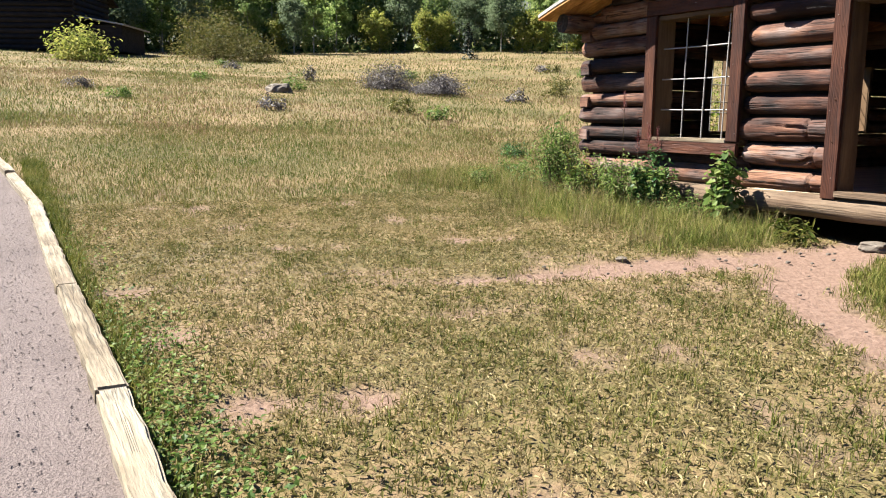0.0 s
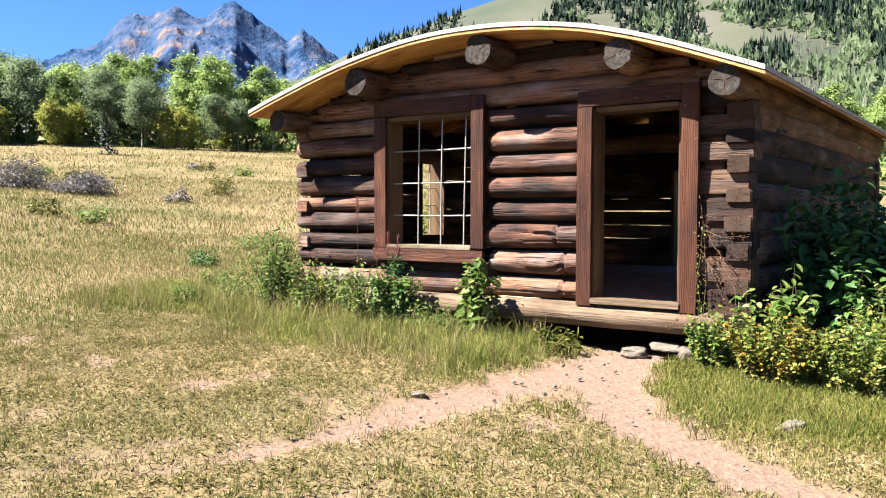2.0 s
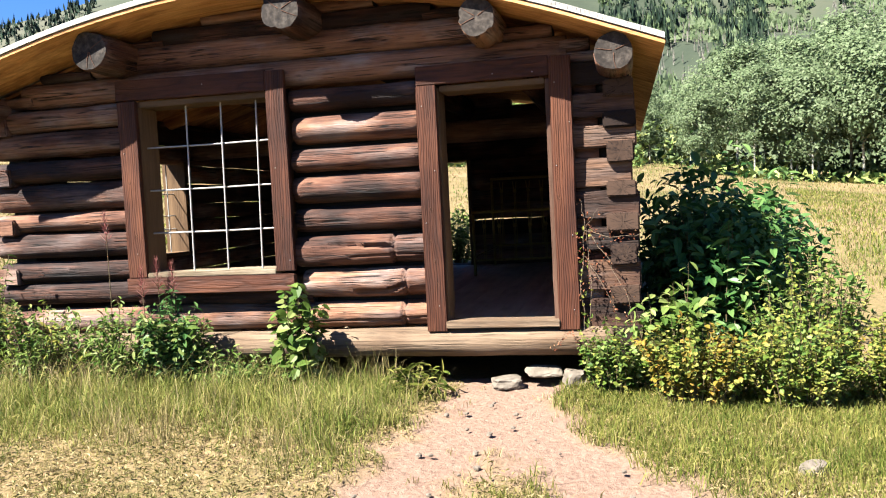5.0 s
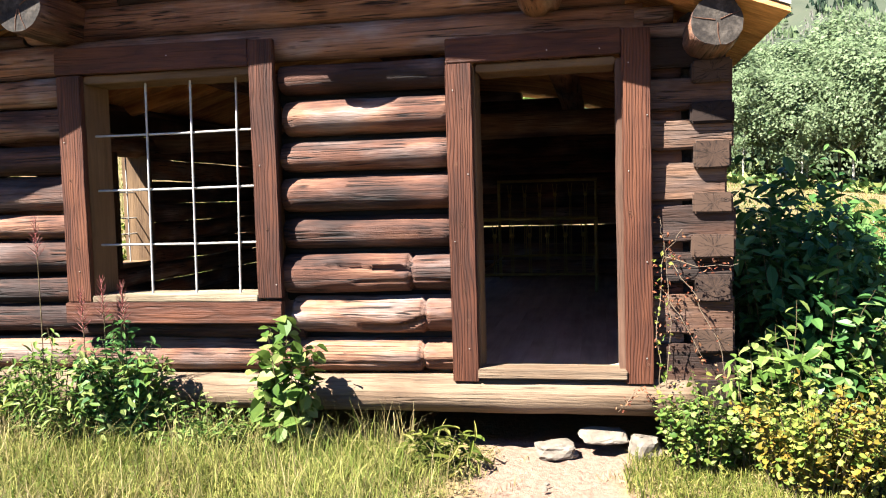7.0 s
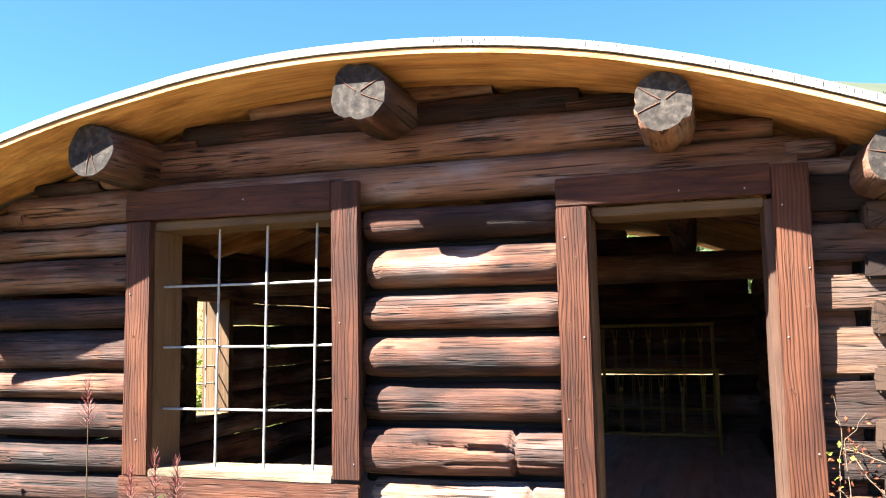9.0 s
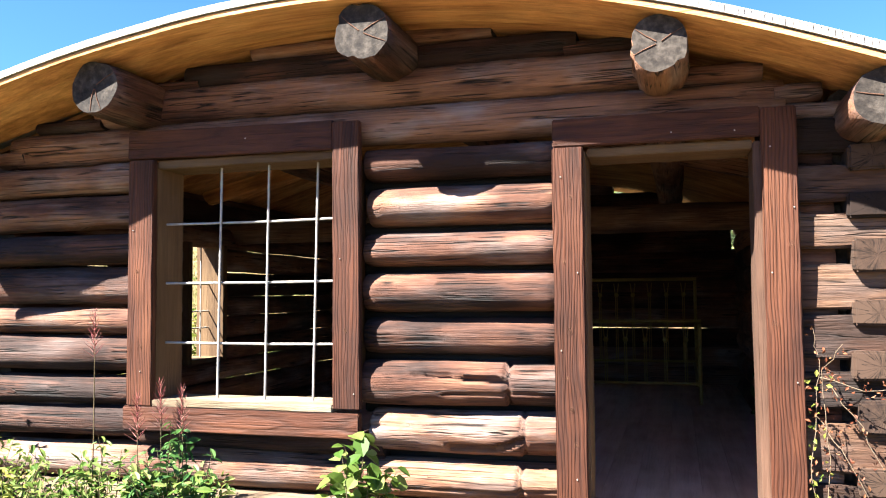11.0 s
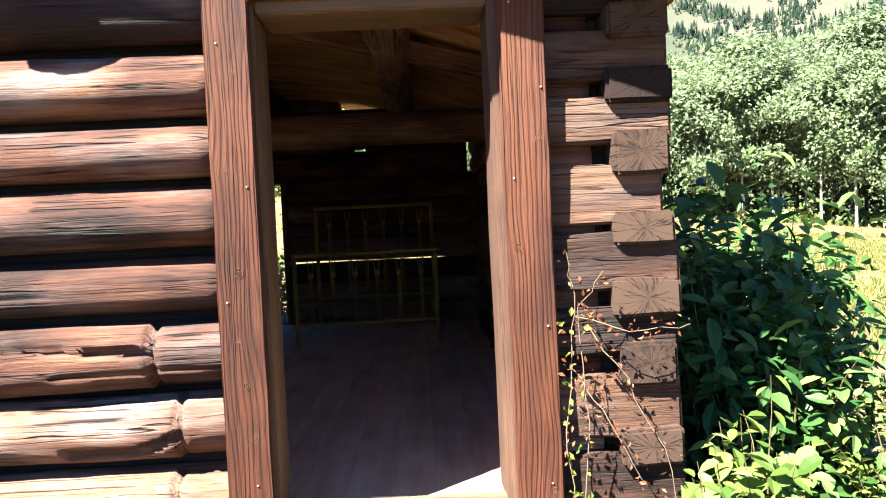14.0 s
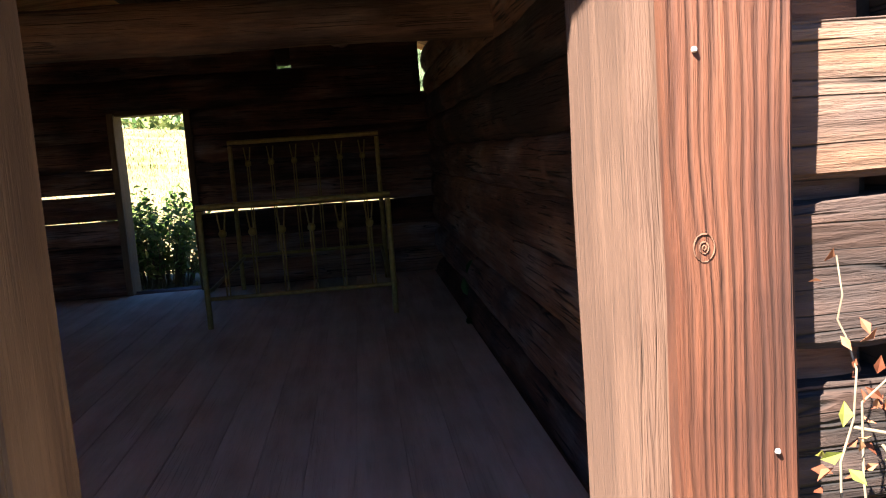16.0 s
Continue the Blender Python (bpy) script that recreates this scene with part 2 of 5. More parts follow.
GRASS_DRY = leafy("dry_grass_blades", (0.075, 0.078, 0.02), (0.195, 0.155, 0.062), (0.31, 0.25, 0.13), rough=0.7)
GRASS_TALL = leafy("tall_grass_blades", (0.0572, 0.0864, 0.0116), (0.155, 0.164, 0.0366), (0.253, 0.232, 0.0764), rough=0.7)
GRASS_GREEN = leafy("green_grass_blades", (0.0481, 0.0699, 0.00958), (0.105, 0.118, 0.0207), (0.187, 0.17, 0.0479), rough=0.65)
MEADOW = leafy("meadow_grass_blades", (0.0723, 0.106, 0.0238), (0.157, 0.14, 0.0493), (0.217, 0.145, 0.085), rough=0.75, island=0.5, big=1.3, bigscale=0.16)
LEAF_DARK = leafy("dark_shrub_leaf", (0.0211, 0.0632, 0.0168), (0.0421, 0.101, 0.0253), (0.101, 0.168, 0.0506), rough=0.4)
LEAF_PALE = leafy("pale_green_leaf", (0.0465, 0.0928, 0.0163), (0.113, 0.17, 0.0371), (0.206, 0.237, 0.0789), rough=0.5, trans=0.45)
LEAF_YELLOW = leafy("yellow_green_leaf", (0.08, 0.125, 0.02), (0.15, 0.178, 0.034), (0.25, 0.23, 0.055), trans=0.45)
LEAF_ORANGE = leafy("orange_yellow_leaf", (0.08, 0.068, 0.0096), (0.16, 0.12, 0.016), (0.216, 0.128, 0.024))
LEAF_RED = leafy("dry_red_leaf", (0.09, 0.027, 0.0135), (0.158, 0.054, 0.027), (0.189, 0.099, 0.0495), trans=0.2)
FIREWEED = leafy("fireweed_spike", (0.144, 0.0315, 0.0315), (0.216, 0.0675, 0.063), (0.247, 0.126, 0.108), trans=0.2)
SAGE = leafy("grey_sage_leaf", (0.06, 0.0525, 0.0488), (0.128, 0.116, 0.109), (0.195, 0.18, 0.169), trans=0.1)
WILLOW = leafy("willow_leaf", (0.0562, 0.0675, 0.0112), (0.12, 0.116, 0.03), (0.188, 0.161, 0.06))
ASPEN = [leafy("aspen_leaf", (0.0829, 0.143, 0.0339), (0.189, 0.263, 0.0754), (0.316, 0.369, 0.143), trans=0.5, spec=0.05, island=0.6),
         leafy("grey_aspen_leaf", (0.0698, 0.106, 0.0492), (0.134, 0.179, 0.0926), (0.204, 0.247, 0.148), trans=0.5, spec=0.05, island=0.5),
         leafy("yellowing_aspen_leaf", (0.113, 0.151, 0.0263), (0.226, 0.248, 0.0528), (0.361, 0.332, 0.098), trans=0.5, spec=0.05, island=0.6)]
UNDER = leafy("undergrowth_leaf", (0.0281, 0.0562, 0.014), (0.0842, 0.122, 0.0328), (0.205, 0.225, 0.0749), trans=0.15)
CONIFER = leafy("conifer_needles", (0.0048, 0.012, 0.0072), (0.0106, 0.0216, 0.012), (0.0192, 0.0336, 0.0168), trans=0.0)


def ground_material():
    """Soil, straw and moss by noise; the trodden paths by the mesh's own 'bare' layer."""
    m = mat("meadow_ground", [(0.25, (0.0513, 0.0448, 0.0139)), (0.42, (0.0959, 0.0776, 0.0289)), (0.58, (0.15, 0.103, 0.049)), (0.75, (0.188, 0.137, 0.0703))], scale=(22, 22, 22), detail=8, bump=0.8, big=0.8, bigscale=0.35, dist=0.03, rough=0.95)
    nt = m.node_tree
    n, l = nt.nodes, nt.links
    b = n["Principled BSDF"]
    at = n.new("ShaderNodeAttribute"); at.attribute_name = "bare"
    nz = n.new("ShaderNodeTexNoise"); nz.inputs["Scale"].default_value, nz.inputs["Detail"].default_value = 35, 6
    l.new(n.new("ShaderNodeTexCoord").outputs["Object"], nz.inputs["Vector"])
    r = n.new("ShaderNodeValToRGB")
    for e, (p, c) in zip(r.color_ramp.elements, [(0.3, (0.112, 0.0683, 0.0476)), (0.7, (0.176, 0.117, 0.0871))]):
        e.position, e.color = p, (*c, 1)
    l.new(nz.outputs["Fac"], r.inputs[0])
    mx = n.new("ShaderNodeMixRGB")
    l.new(at.outputs["Fac"], mx.inputs[0])
    l.new(b.inputs["Base Color"].links[0].from_socket, mx.inputs[1]); l.new(r.outputs[0], mx.inputs[2])
    l.new(mx.outputs[0], b.inputs["Base Color"])
    return m


GROUND = ground_material()
HILL = mat("hillside_cover", [(0.3, (0.0146, 0.022, 0.0121)), (0.45, (0.0292, 0.0373, 0.022)), (0.6, (0.0459, 0.0483, 0.0307)), (0.75, (0.0583, 0.0571, 0.0417))], scale=(0.00418, 0.0044, 0.0044), detail=10, bump=0.6, big=0.5, bigscale=0.004, dist=8)
# the blue stops put the haze of distance into the rock's colour
ROCK = mat("haze_blue_rock", [(0.36, (0.0156, 0.039, 0.091)), (0.48, (0.039, 0.0715, 0.143)), (0.6, (0.0806, 0.0975, 0.15)), (0.72, (0.195, 0.137, 0.111))], scale=(0.0156, 0.0156, 0.0078), detail=12, bump=1.0, big=0.5, bigscale=0.002, dist=60, spec=0.0)
HILL_TRUNK = mat("far_grey_trunks", [(0.3, (0.07, 0.065, 0.055)), (0.7, (0.14, 0.135, 0.115))], scale=(0.3, 0.3, 0.3), bump=0)


# ---- mesh helpers ----
rng = np.random.default_rng(7)


def sp(d, k=1.5):
    d = np.asarray(d, float)
    return k * np.logaddexp(0, d / k)


def gz(x, y):
    """Height of the ground: nearly flat before the cabin, rising to the woods."""
    x, y = np.clip(x, -75, 75), np.clip(y, -60, 90)
    return (-0.09 + 0.105 * sp(-x - 3.4) - 0.085 * sp(x - 5) + 0.052 * sp(y - 5) + 0.02 * sp(y - 9) * np.clip((11 - x) / 10, 0, 1)
            + 0.012 * np.sin(1.7 * x + 0.6 * y) * np.cos(1.3 * y - 0.4 * x))


def tri_mesh(name, v, f, material, smooth=False):
    me = bpy.data.meshes.new(name)
    v, f = np.asarray(v, np.float32), np.asarray(f, np.int32)
    me.vertices.add(len(v)); me.vertices.foreach_set("co", v.ravel())
    k = f.shape[1]
    me.loops.add(f.size); me.loops.foreach_set("vertex_index", f.ravel())
    me.polygons.add(len(f)); me.polygons.foreach_set("loop_start", np.arange(0, f.size, k, dtype=np.int32))
    me.polygons.foreach_set("use_smooth", np.full(len(f), smooth))
    me.update(calc_edges=True)
    me.materials.append(material)
    return me


def part(name, me, parent=None, label="", m=None):
    """Links a mesh (or a bmesh with its material set) as one object under a thing."""
    ob = new(name, me)
    if parent:
        ob.parent = parent
    if m is not None:
        ob.matrix_local = m
    if label:
        ob["label"] = label
    return ob


def thing(name, label, category, m=None, group="", kind=""):
    ob = new(name)
    if m is not None:
        ob.matrix_world = m
    return tagged(ob, label, category, group, kind)


def bm_mesh(bm, name, *materials):
    me = bpy.data.meshes.new(name)
    bm.to_mesh(me); bm.free()
    for m in materials:
        me.materials.append(m)
    return me


def box_mesh(name, sx, sy, sz, material, bevel=0.008, wobble=0.0, cuts=0):
    """A timber lying along x with eased, slightly uneven edges."""
    bm = bmesh.new()
    bmesh.ops.create_cube(bm, size=1)
    bmesh.ops.scale(bm, vec=(sx, sy, sz), verts=bm.verts)
    if cuts:
        bmesh.ops.subdivide_edges(bm, edges=[e for e in bm.edges if abs((e.verts[0].co - e.verts[1].co).x) > sx * 0.5], cuts=cuts)
    if bevel:
        bmesh.ops.bevel(bm, geom=[e for e in bm.edges if len(e.link_faces) == 2 and e.calc_face_angle() > 0.5], offset=bevel, segments=2, affect="EDGES")
    if wobble:
        s = random.uniform(0, 100)
        for v in bm.verts:
            d = noise.noise_vector(v.co * 5 + Vector((s, 0, 0))) * wobble
            v.co += Vector((0, d.y, d.z))
    return bm_mesh(bm, name, material)


def log_mesh(name, length, r, squash=1.0, square=2.6, wobble=0.014, taper=0.0, material=None, step=0.09, sides=16, squared_end=0.0, carve=None):
    """A log along x from 0, with uneven girth, hewn flats, checks and worn ends. squared_end: length of a hewn tail at the far end."""
    n = max(3, int(length / step))
    s = random.uniform(0, 500)
    a = np.linspace(0, 2 * np.pi, sides, endpoint=False)
    vs = []
    for i in range(n + 1):
        x = length * i / n
        end = min(x, length - x)
        sq = 7.0 if squared_end and x > length - squared_end else square
        c, q = np.cos(a), np.sin(a)
        rad = (np.abs(c) ** sq + np.abs(q) ** sq) ** (-1 / sq)
        shrink = 1 - 0.05 * math.exp(-end / 0.012) - taper * x / length
        for k in range(sides):
            w = noise.noise(Vector((s + x * 1.4, c[k] * 1.2, q[k] * 1.2))) * wobble + noise.noise(Vector((s + x * 6, c[k] * 4, q[k] * 4))) * wobble * 0.4
            ck = noise.noise(Vector((s + 31 + x * 0.7, c[k] * 5, q[k] * 5)))
            w -= 0.012 if ck > 0.42 else 0
            if carve and c[k] < 0.1:
                w -= carve(x, q[k])
            rr = (r * shrink) * rad[k] + w
            bow = 0.006 * math.sin(s + x * 1.1)
            vs.append((x, rr * c[k], rr * q[k] * squash + bow))
    fs = []
    for i in range(n):
        for k in range(sides):
            k2 = (k + 1) % sides
            fs.append((i * sides + k, i * sides + k2, (i + 1) * sides + k2, (i + 1) * sides + k))
    me = bpy.data.meshes.new(name)
    me.from_pydata(vs, [], fs + [tuple(range(sides))[::-1], tuple(n * sides + k for k in range(sides))])
    me.polygons.foreach_set("use_smooth", [True] * len(fs) + [False, False])
    me.materials.append(material or LOG); me.materials.append(ENDGRAIN)
    me.polygons[len(fs)].material_index = me.polygons[len(fs) + 1].material_index = 1
    me.update()
    return me


def tube(points, r, sides=6, r2=None):
    """Vertices and quads of a round rod through the points."""
    pts = [Vector(p) for p in points]
    vs, fs = [], []
    for i, p in enumerate(pts):
        d = (pts[min(i + 1, len(pts) - 1)] - pts[max(i - 1, 0)]).normalized()
        u = d.orthogonal().normalized()
        w = d.cross(u)
        rr = r + ((r2 if r2 is not None else r) - r) * i / max(1, len(pts) - 1)
        vs += [tuple(p + rr * (u * math.cos(2 * math.pi * k / sides) + w * math.sin(2 * math.pi * k / sides))) for k in range(sides)]
    for i in range(len(pts) - 1):
        for k in range(sides):
            k2 = (k + 1) % sides
            fs.append((i * sides + k, i * sides + k2, (i + 1) * sides + k2, (i + 1) * sides + k))
    return vs, fs


def rods(name, lines, material, sides=6):
    """One mesh of several rods, each (points, radius[, end radius])."""
    V, F = [], []
    for pts, r, *r2 in lines:
        v, f = tube(pts, r, sides, *r2)
        F += [tuple(i + len(V) for i in q) for q in f]
        V += v
    return tri_mesh(name, V, F, material, True)


def leaves(centres, normals, size, rng, aspect=0.5, fold=0.25):
    """Folded pointed leaves (four triangles each) facing roughly along the normals."""
    c, nrm = np.asarray(centres), np.asarray(normals)
    k = len(c)
    nrm = nrm / np.linalg.norm(nrm, axis=1, keepdims=True)
    t = rng.normal(size=(k, 3)); t[:, 2] -= 0.35
    t -= nrm * (t * nrm).sum(1, keepdims=True)
    t /= np.linalg.norm(t, axis=1, keepdims=True)
    b = np.cross(nrm, t)
    L = (size * rng.uniform(0.6, 1.25, k))[:, None]
    base, tip = c - t * L * 0.5, c + t * L * 0.5 - nrm * L * 0.12
    mid = c + nrm * L * 0.02
    s1, s2 = mid + b * L * aspect * 0.5 + nrm * L * fold * 0.4, mid - b * L * aspect * 0.5 + nrm * L * fold * 0.4
    v = np.stack([base, s1, tip, s2, mid - nrm * L * 0.05], 1).reshape(-1, 3)
    i = np.arange(k)[:, None] * 5
    f = np.concatenate([i + [0, 1, 4], i + [1, 2, 4], i + [2, 3, 4], i + [3, 0, 4]])
    return v, f


def broad_leaves(centres, normals, size, rng, aspect=0.5):
    """Rounded pointed leaves with a folded midrib and drooping tip."""
    c, nrm = np.asarray(centres), np.asarray(normals)
    k = len(c)
    nrm = nrm / np.linalg.norm(nrm, axis=1, keepdims=True)
    t = rng.normal(size=(k, 3)); t[:, 2] -= 0.35
    t -= nrm * (t * nrm).sum(1, keepdims=True)
    t /= np.linalg.norm(t, axis=1, keepdims=True)
    b = np.cross(nrm, t)
    L = (size * rng.uniform(0.5, 1.2, k))[:, None]
    curl = rng.uniform(0.05, 0.3, (k, 1))
    ring = []
    for s, w, up in ((-0.5, 0, 0), (-0.3, 0.36, 0.07), (0.0, 0.5, 0.10), (0.28, 0.34, 0.07), (0.5, 0, 0), (0.28, -0.34, 0.07), (0.0, -0.5, 0.10), (-0.3, -0.36, 0.07), (-0.1, 0, 0), (0.22, 0, 0)):
        ring.append(c + t * L * s + b * L * w * aspect + nrm * L * (up - curl * (s + 0.5) ** 2))
    v = np.stack(ring, 1).reshape(-1, 3)
    i = np.arange(k)[:, None] * 10
    f = np.concatenate([i + q for q in ([0, 1, 8], [1, 2, 8], [2, 9, 8], [2, 3, 9], [3, 4, 9], [4, 5, 9], [5, 6, 9], [6, 8, 9], [6, 7, 8], [7, 0, 8])])
    return v, f


def small_leaves(centres, size, rng, outward=None):
    """Leaf sprays of a far crown, one triangle each, turned towards the light round the crown."""
    c = np.asarray(centres); k = len(c)
    nrm = rng.normal(size=(k, 3)) * 0.55 + [0, 0, 0.5]
    if outward is not None:
        nrm += outward / np.maximum(np.linalg.norm(outward, axis=1, keepdims=True), 0.01)
    nrm /= np.linalg.norm(nrm, axis=1, keepdims=True)
    t = rng.normal(size=(k, 3)); t -= nrm * (t * nrm).sum(1, keepdims=True); t /= np.linalg.norm(t, axis=1, keepdims=True)
    u = np.cross(nrm, t)
    L = (size * rng.uniform(0.5, 1.4, k))[:, None]
    v = np.stack([c - t * L, c + t * L * 0.6 - u * L * 0.5, c + u * L * 0.8], 1).reshape(-1, 3)
    return v, np.arange(k * 3).reshape(-1, 3)


def blades(name, xy, h, w, material, lean=0.5, label="", category="grass"):
    """Grass: bent tapering blades rooted on the ground."""
    k = len(xy)
    x, y = xy[:, 0], xy[:, 1]
    z = gz(x, y) - 0.01
    a, q = rng.uniform(0, 2 * np.pi, k), rng.uniform(0, 2 * np.pi, k)
    ln = lean * rng.uniform(0.1, 1.0, k) * h
    dx, dy, wx, wy = np.cos(a) * ln, np.sin(a) * ln, np.cos(q) * w * 0.5, np.sin(q) * w * 0.5
    p = np.stack([x, y, z], 1)
    side = np.stack([wx, wy, 0 * wx], 1)
    mid = p + np.stack([dx * 0.35, dy * 0.35, h * 0.6], 1)
    tip = p + np.stack([dx, dy, h * np.sqrt(np.clip(1 - (ln / h) ** 2 * 0.6, 0.15, 1))], 1)
    v = np.stack([p - side, p + side, mid + side * 0.8, mid - side * 0.8, tip], 1).reshape(-1, 3)
    i = np.arange(k)[:, None] * 5
    f = np.concatenate([i + [0, 1, 2], i + [0, 2, 3], i + [3, 2, 4]])
    return tagged(new(name, tri_mesh(name, v, f, material)), label, category, "", "stuff")


# ---- ground ----
PATHS = [[(0.58, 0.3, 0.42), (0.6, -0.5, 0.46), (0.85, -1.25, 0.42), (1.4, -2.05, 0.34), (2.1, -2.65, 0.32), (3.0, -3.2, 0.26), (4.6, -4.3, 0.2), (7.5, -6.6, 0.3)],
         [(0.6, -0.8, 0.4), (0.42, -1.8, 0.36), (0.32, -2.7, 0.3), (0.22, -3.7, 0.2), (0.0, -4.6, 0.02), (-0.7, -5.5, -0.06), (-1.1, -6.5, -0.04)]]


def bare(x, y):
    """How trodden the ground is, from 0 to 1."""
    x, y = np.asarray(x, float), np.asarray(y, float)
    best = np.full(x.shape, -9.0)
    for line in PATHS:
        for (x0, y0, w0), (x1, y1, w1) in zip(line, line[1:]):
            d = np.array([x1 - x0, y1 - y0])
            s = np.clip(((x - x0) * d[0] + (y - y0) * d[1]) / (d @ d), 0, 1)
            best = np.maximum(best, (w0 + (w1 - w0) * s) - np.hypot(x - x0 - s * d[0], y - y0 - s * d[1]))
    rough = 0.07 * np.sin(9 * x + 3 * y) * np.sin(7 * y - 4 * x) + 0.05 * np.sin(23 * x) * np.cos(19 * y + 5 * x)
    trodden = np.clip((best + 1.3 * rough) / 0.26 + 0.5, 0, 1)
    worn = np.clip(1.1 - np.hypot((x - 0.9) / 1.6, (y + 3.0) / 1.9), 0, 1) * 0.45 + np.clip(1 - np.hypot((x + 1.0) / 2.2, (y + 5.6) / 0.9), 0, 1) * 0.55
    scuffs = np.sin(2.3 * x + 1.7 * y + 1) * np.sin(1.9 * y - 2.9 * x) + 0.5 * np.sin(7 * x + 5 * y) * np.cos(6 * y - 3 * x)
    worn = np.maximum(worn, np.clip(scuffs - 0.25, 0, 1) * 1.1 * (y < -1.6 - 0.4 * np.clip(-x, 0, 3)))
    return np.clip(np.maximum(trodden, worn * (0.6 + 6 * rough)), 0, 1)


def lines(lo, hi, step, far):
    mid = np.arange(lo, hi + step / 2, step)
    g = [step]
    while sum(g) < far:
        g.append(g[-1] * 1.22)
    out = np.cumsum(g)
    return np.concatenate([lo - out[::-1], mid, hi + out])


gx, gy = lines(-4.0, 4.5, 0.055, 4000), lines(-7.0, 0.3, 0.055, 4000)
X, Y = np.meshgrid(gx, gy)
B = bare(X, Y) * (X > -6) * (X < 9) * (np.abs(Y) < 9)
under = (X > -3.7) & (X < 1.45) & (Y > 0.3) & (Y < 6.9)
Z = gz(X, Y) - 0.025 * B + 0.012 * np.sin(31 * X + 11 * Y) * np.sin(27 * Y - 13 * X) * (np.abs(X) < 7) * (np.abs(Y) < 9)
Z = np.where(under, -0.2, Z)
nx, ny = len(gx), len(gy)
ii = (np.arange(ny - 1)[:, None] * nx + np.arange(nx - 1)[None]).ravel()
gme = tri_mesh("ground", np.stack([X, Y, Z], -1).reshape(-1, 3), np.stack([ii, ii + 1, ii + nx + 1, ii + nx], 1), GROUND, True)
gme.attributes.new("bare", "FLOAT", "POINT").data.foreach_set("value", B.ravel().astype(np.float32))
tagged(new("ground", gme), "dry meadow ground with a trodden pinkish dirt path", "ground", kind="structure")


def kerb_y(x):
    return -6.73 - 0.012 * np.maximum(0, 1.5 - x) - 0.13 * np.maximum(0, -5.3 - x)


# gravel walk behind the timber kerb
px = np.concatenate([np.arange(-14, 14.01, 0.12)])
rows_y = np.linspace(0.1, 2.6, 16)
PX, PD = np.meshgrid(px, rows_y)
PY = kerb_y(PX) - PD
PZ = gz(PX, PY) + 0.035 + 0.006 * np.sin(17 * PX) * np.sin(13 * PY)
nx, ny = len(px), len(rows_y)
ii = (np.arange(ny - 1)[:, None] * nx + np.arange(nx - 1)[None]).ravel()
path_ob = tagged(new("pavement", tri_mesh("pavement", np.stack([PX, PY, PZ], -1).reshape(-1, 3), np.stack([ii, ii + nx, ii + nx + 1, ii + 1], 1), GRAVEL, True)), "compacted pinkish gravel walk", "gravel path", kind="structure")
k = 9000
sx, sd = rng.uniform(-9, 6, k), rng.uniform(0.12, 2.2, k)
sc = np.stack([sx, kerb_y(sx) - sd, gz(sx, kerb_y(sx) - sd) + 0.04], 1)
r = rng.uniform(0.003, 0.010, k)[:, None]
vv = np.stack([sc + r * [1, 0, 0], sc + r * [-0.4, 0.9, 0], sc + r * [-0.5, -0.8, 0.1], sc + r * [0.1, 0, 0.8]], 1).reshape(-1, 3)
i4 = np.arange(k)[:, None] * 4
tagged(new("gravel", tri_mesh("gravel", vv, np.concatenate([i4 + [0, 1, 3], i4 + [1, 2, 3], i4 + [2, 0, 3]]), GRAVEL)), "loose pink and grey gravel chips", "gravel", kind="stuff")
kx = 13.5
while kx > -13:
    ln = random.uniform(1.5, 2.4)
    x0, x1 = kx - ln, kx
    y0, y1 = float(kerb_y(x0)), float(kerb_y(x1))
    ob = tagged(new("kerb_timber", box_mesh("kerb_timber", ln - 0.015, 0.125, 0.15, KERB, 0.012, 0.012, 14)), "bleached squared timber edging a gravel walk", "kerb", "kerb timbers")
    xm, ym = (x0 + x1) / 2, (y0 + y1) / 2 - 0.06
    ob.matrix_world = pose(xm, ym, float(gz(xm, ym)) + 0.035, random.uniform(-2, 2), -math.degrees(math.atan2(float(gz(x1, y1) - gz(x0, y0)), ln)), math.degrees(math.atan2(y1 - y0, ln)))
    kx = x0

# ---- cabin walls ----
CEN = 0.172
front = thing("wall_front", "weathered hewn log front wall with a doorway and window", "log wall", kind="structure")


def lay(parent, x0, x1, za, zb, y=CEN, proud=0.0, square=2.35, material=None, squared=0.0, depth=0.125, carve=None):
    """A front or back wall log from x0 to x1 between heights za and zb."""
    r = depth
    me = log_mesh("log", x1 - x0, r, squash=(zb - za) / 2 / r * 0.98, square=square, material=material, squared_end=squared, carve=carve, step=0.02 if carve else 0.09, sides=56 if carve else 20)
    return part("log", me, parent, m=pose(x0, y - proud, (za + zb) / 2))


def joint_blockers(parent, x0, x1, rows):
    """Added dark strips inside the wall: they block daylight and keep the joints dark."""
    for z in rows:
        part("chinking", box_mesh("chinking", x1 - x0, 0.05, 0.10, DARKLOG, 0.01), parent, "dark strip added behind the log joint to block light", pose((x0 + x1) / 2, CEN + 0.05, z))


ROWS = [0.355, 0.60, 0.87, 1.15, 1.39, 1.645, 1.87, 2.13, 2.35]
def split_slot(x, q):
    """A long split that narrows to the left and ends at a hewn block."""
    if x > 0.83:
        return 0.018 + (0.02 if x < 0.85 else 0.0)
    s = (x - 0.26) / 0.57
    return 0.045 * (abs(q - (0.5 - 0.32 * s)) < 0.03 + 0.11 * s) if s > 0 else 0.0


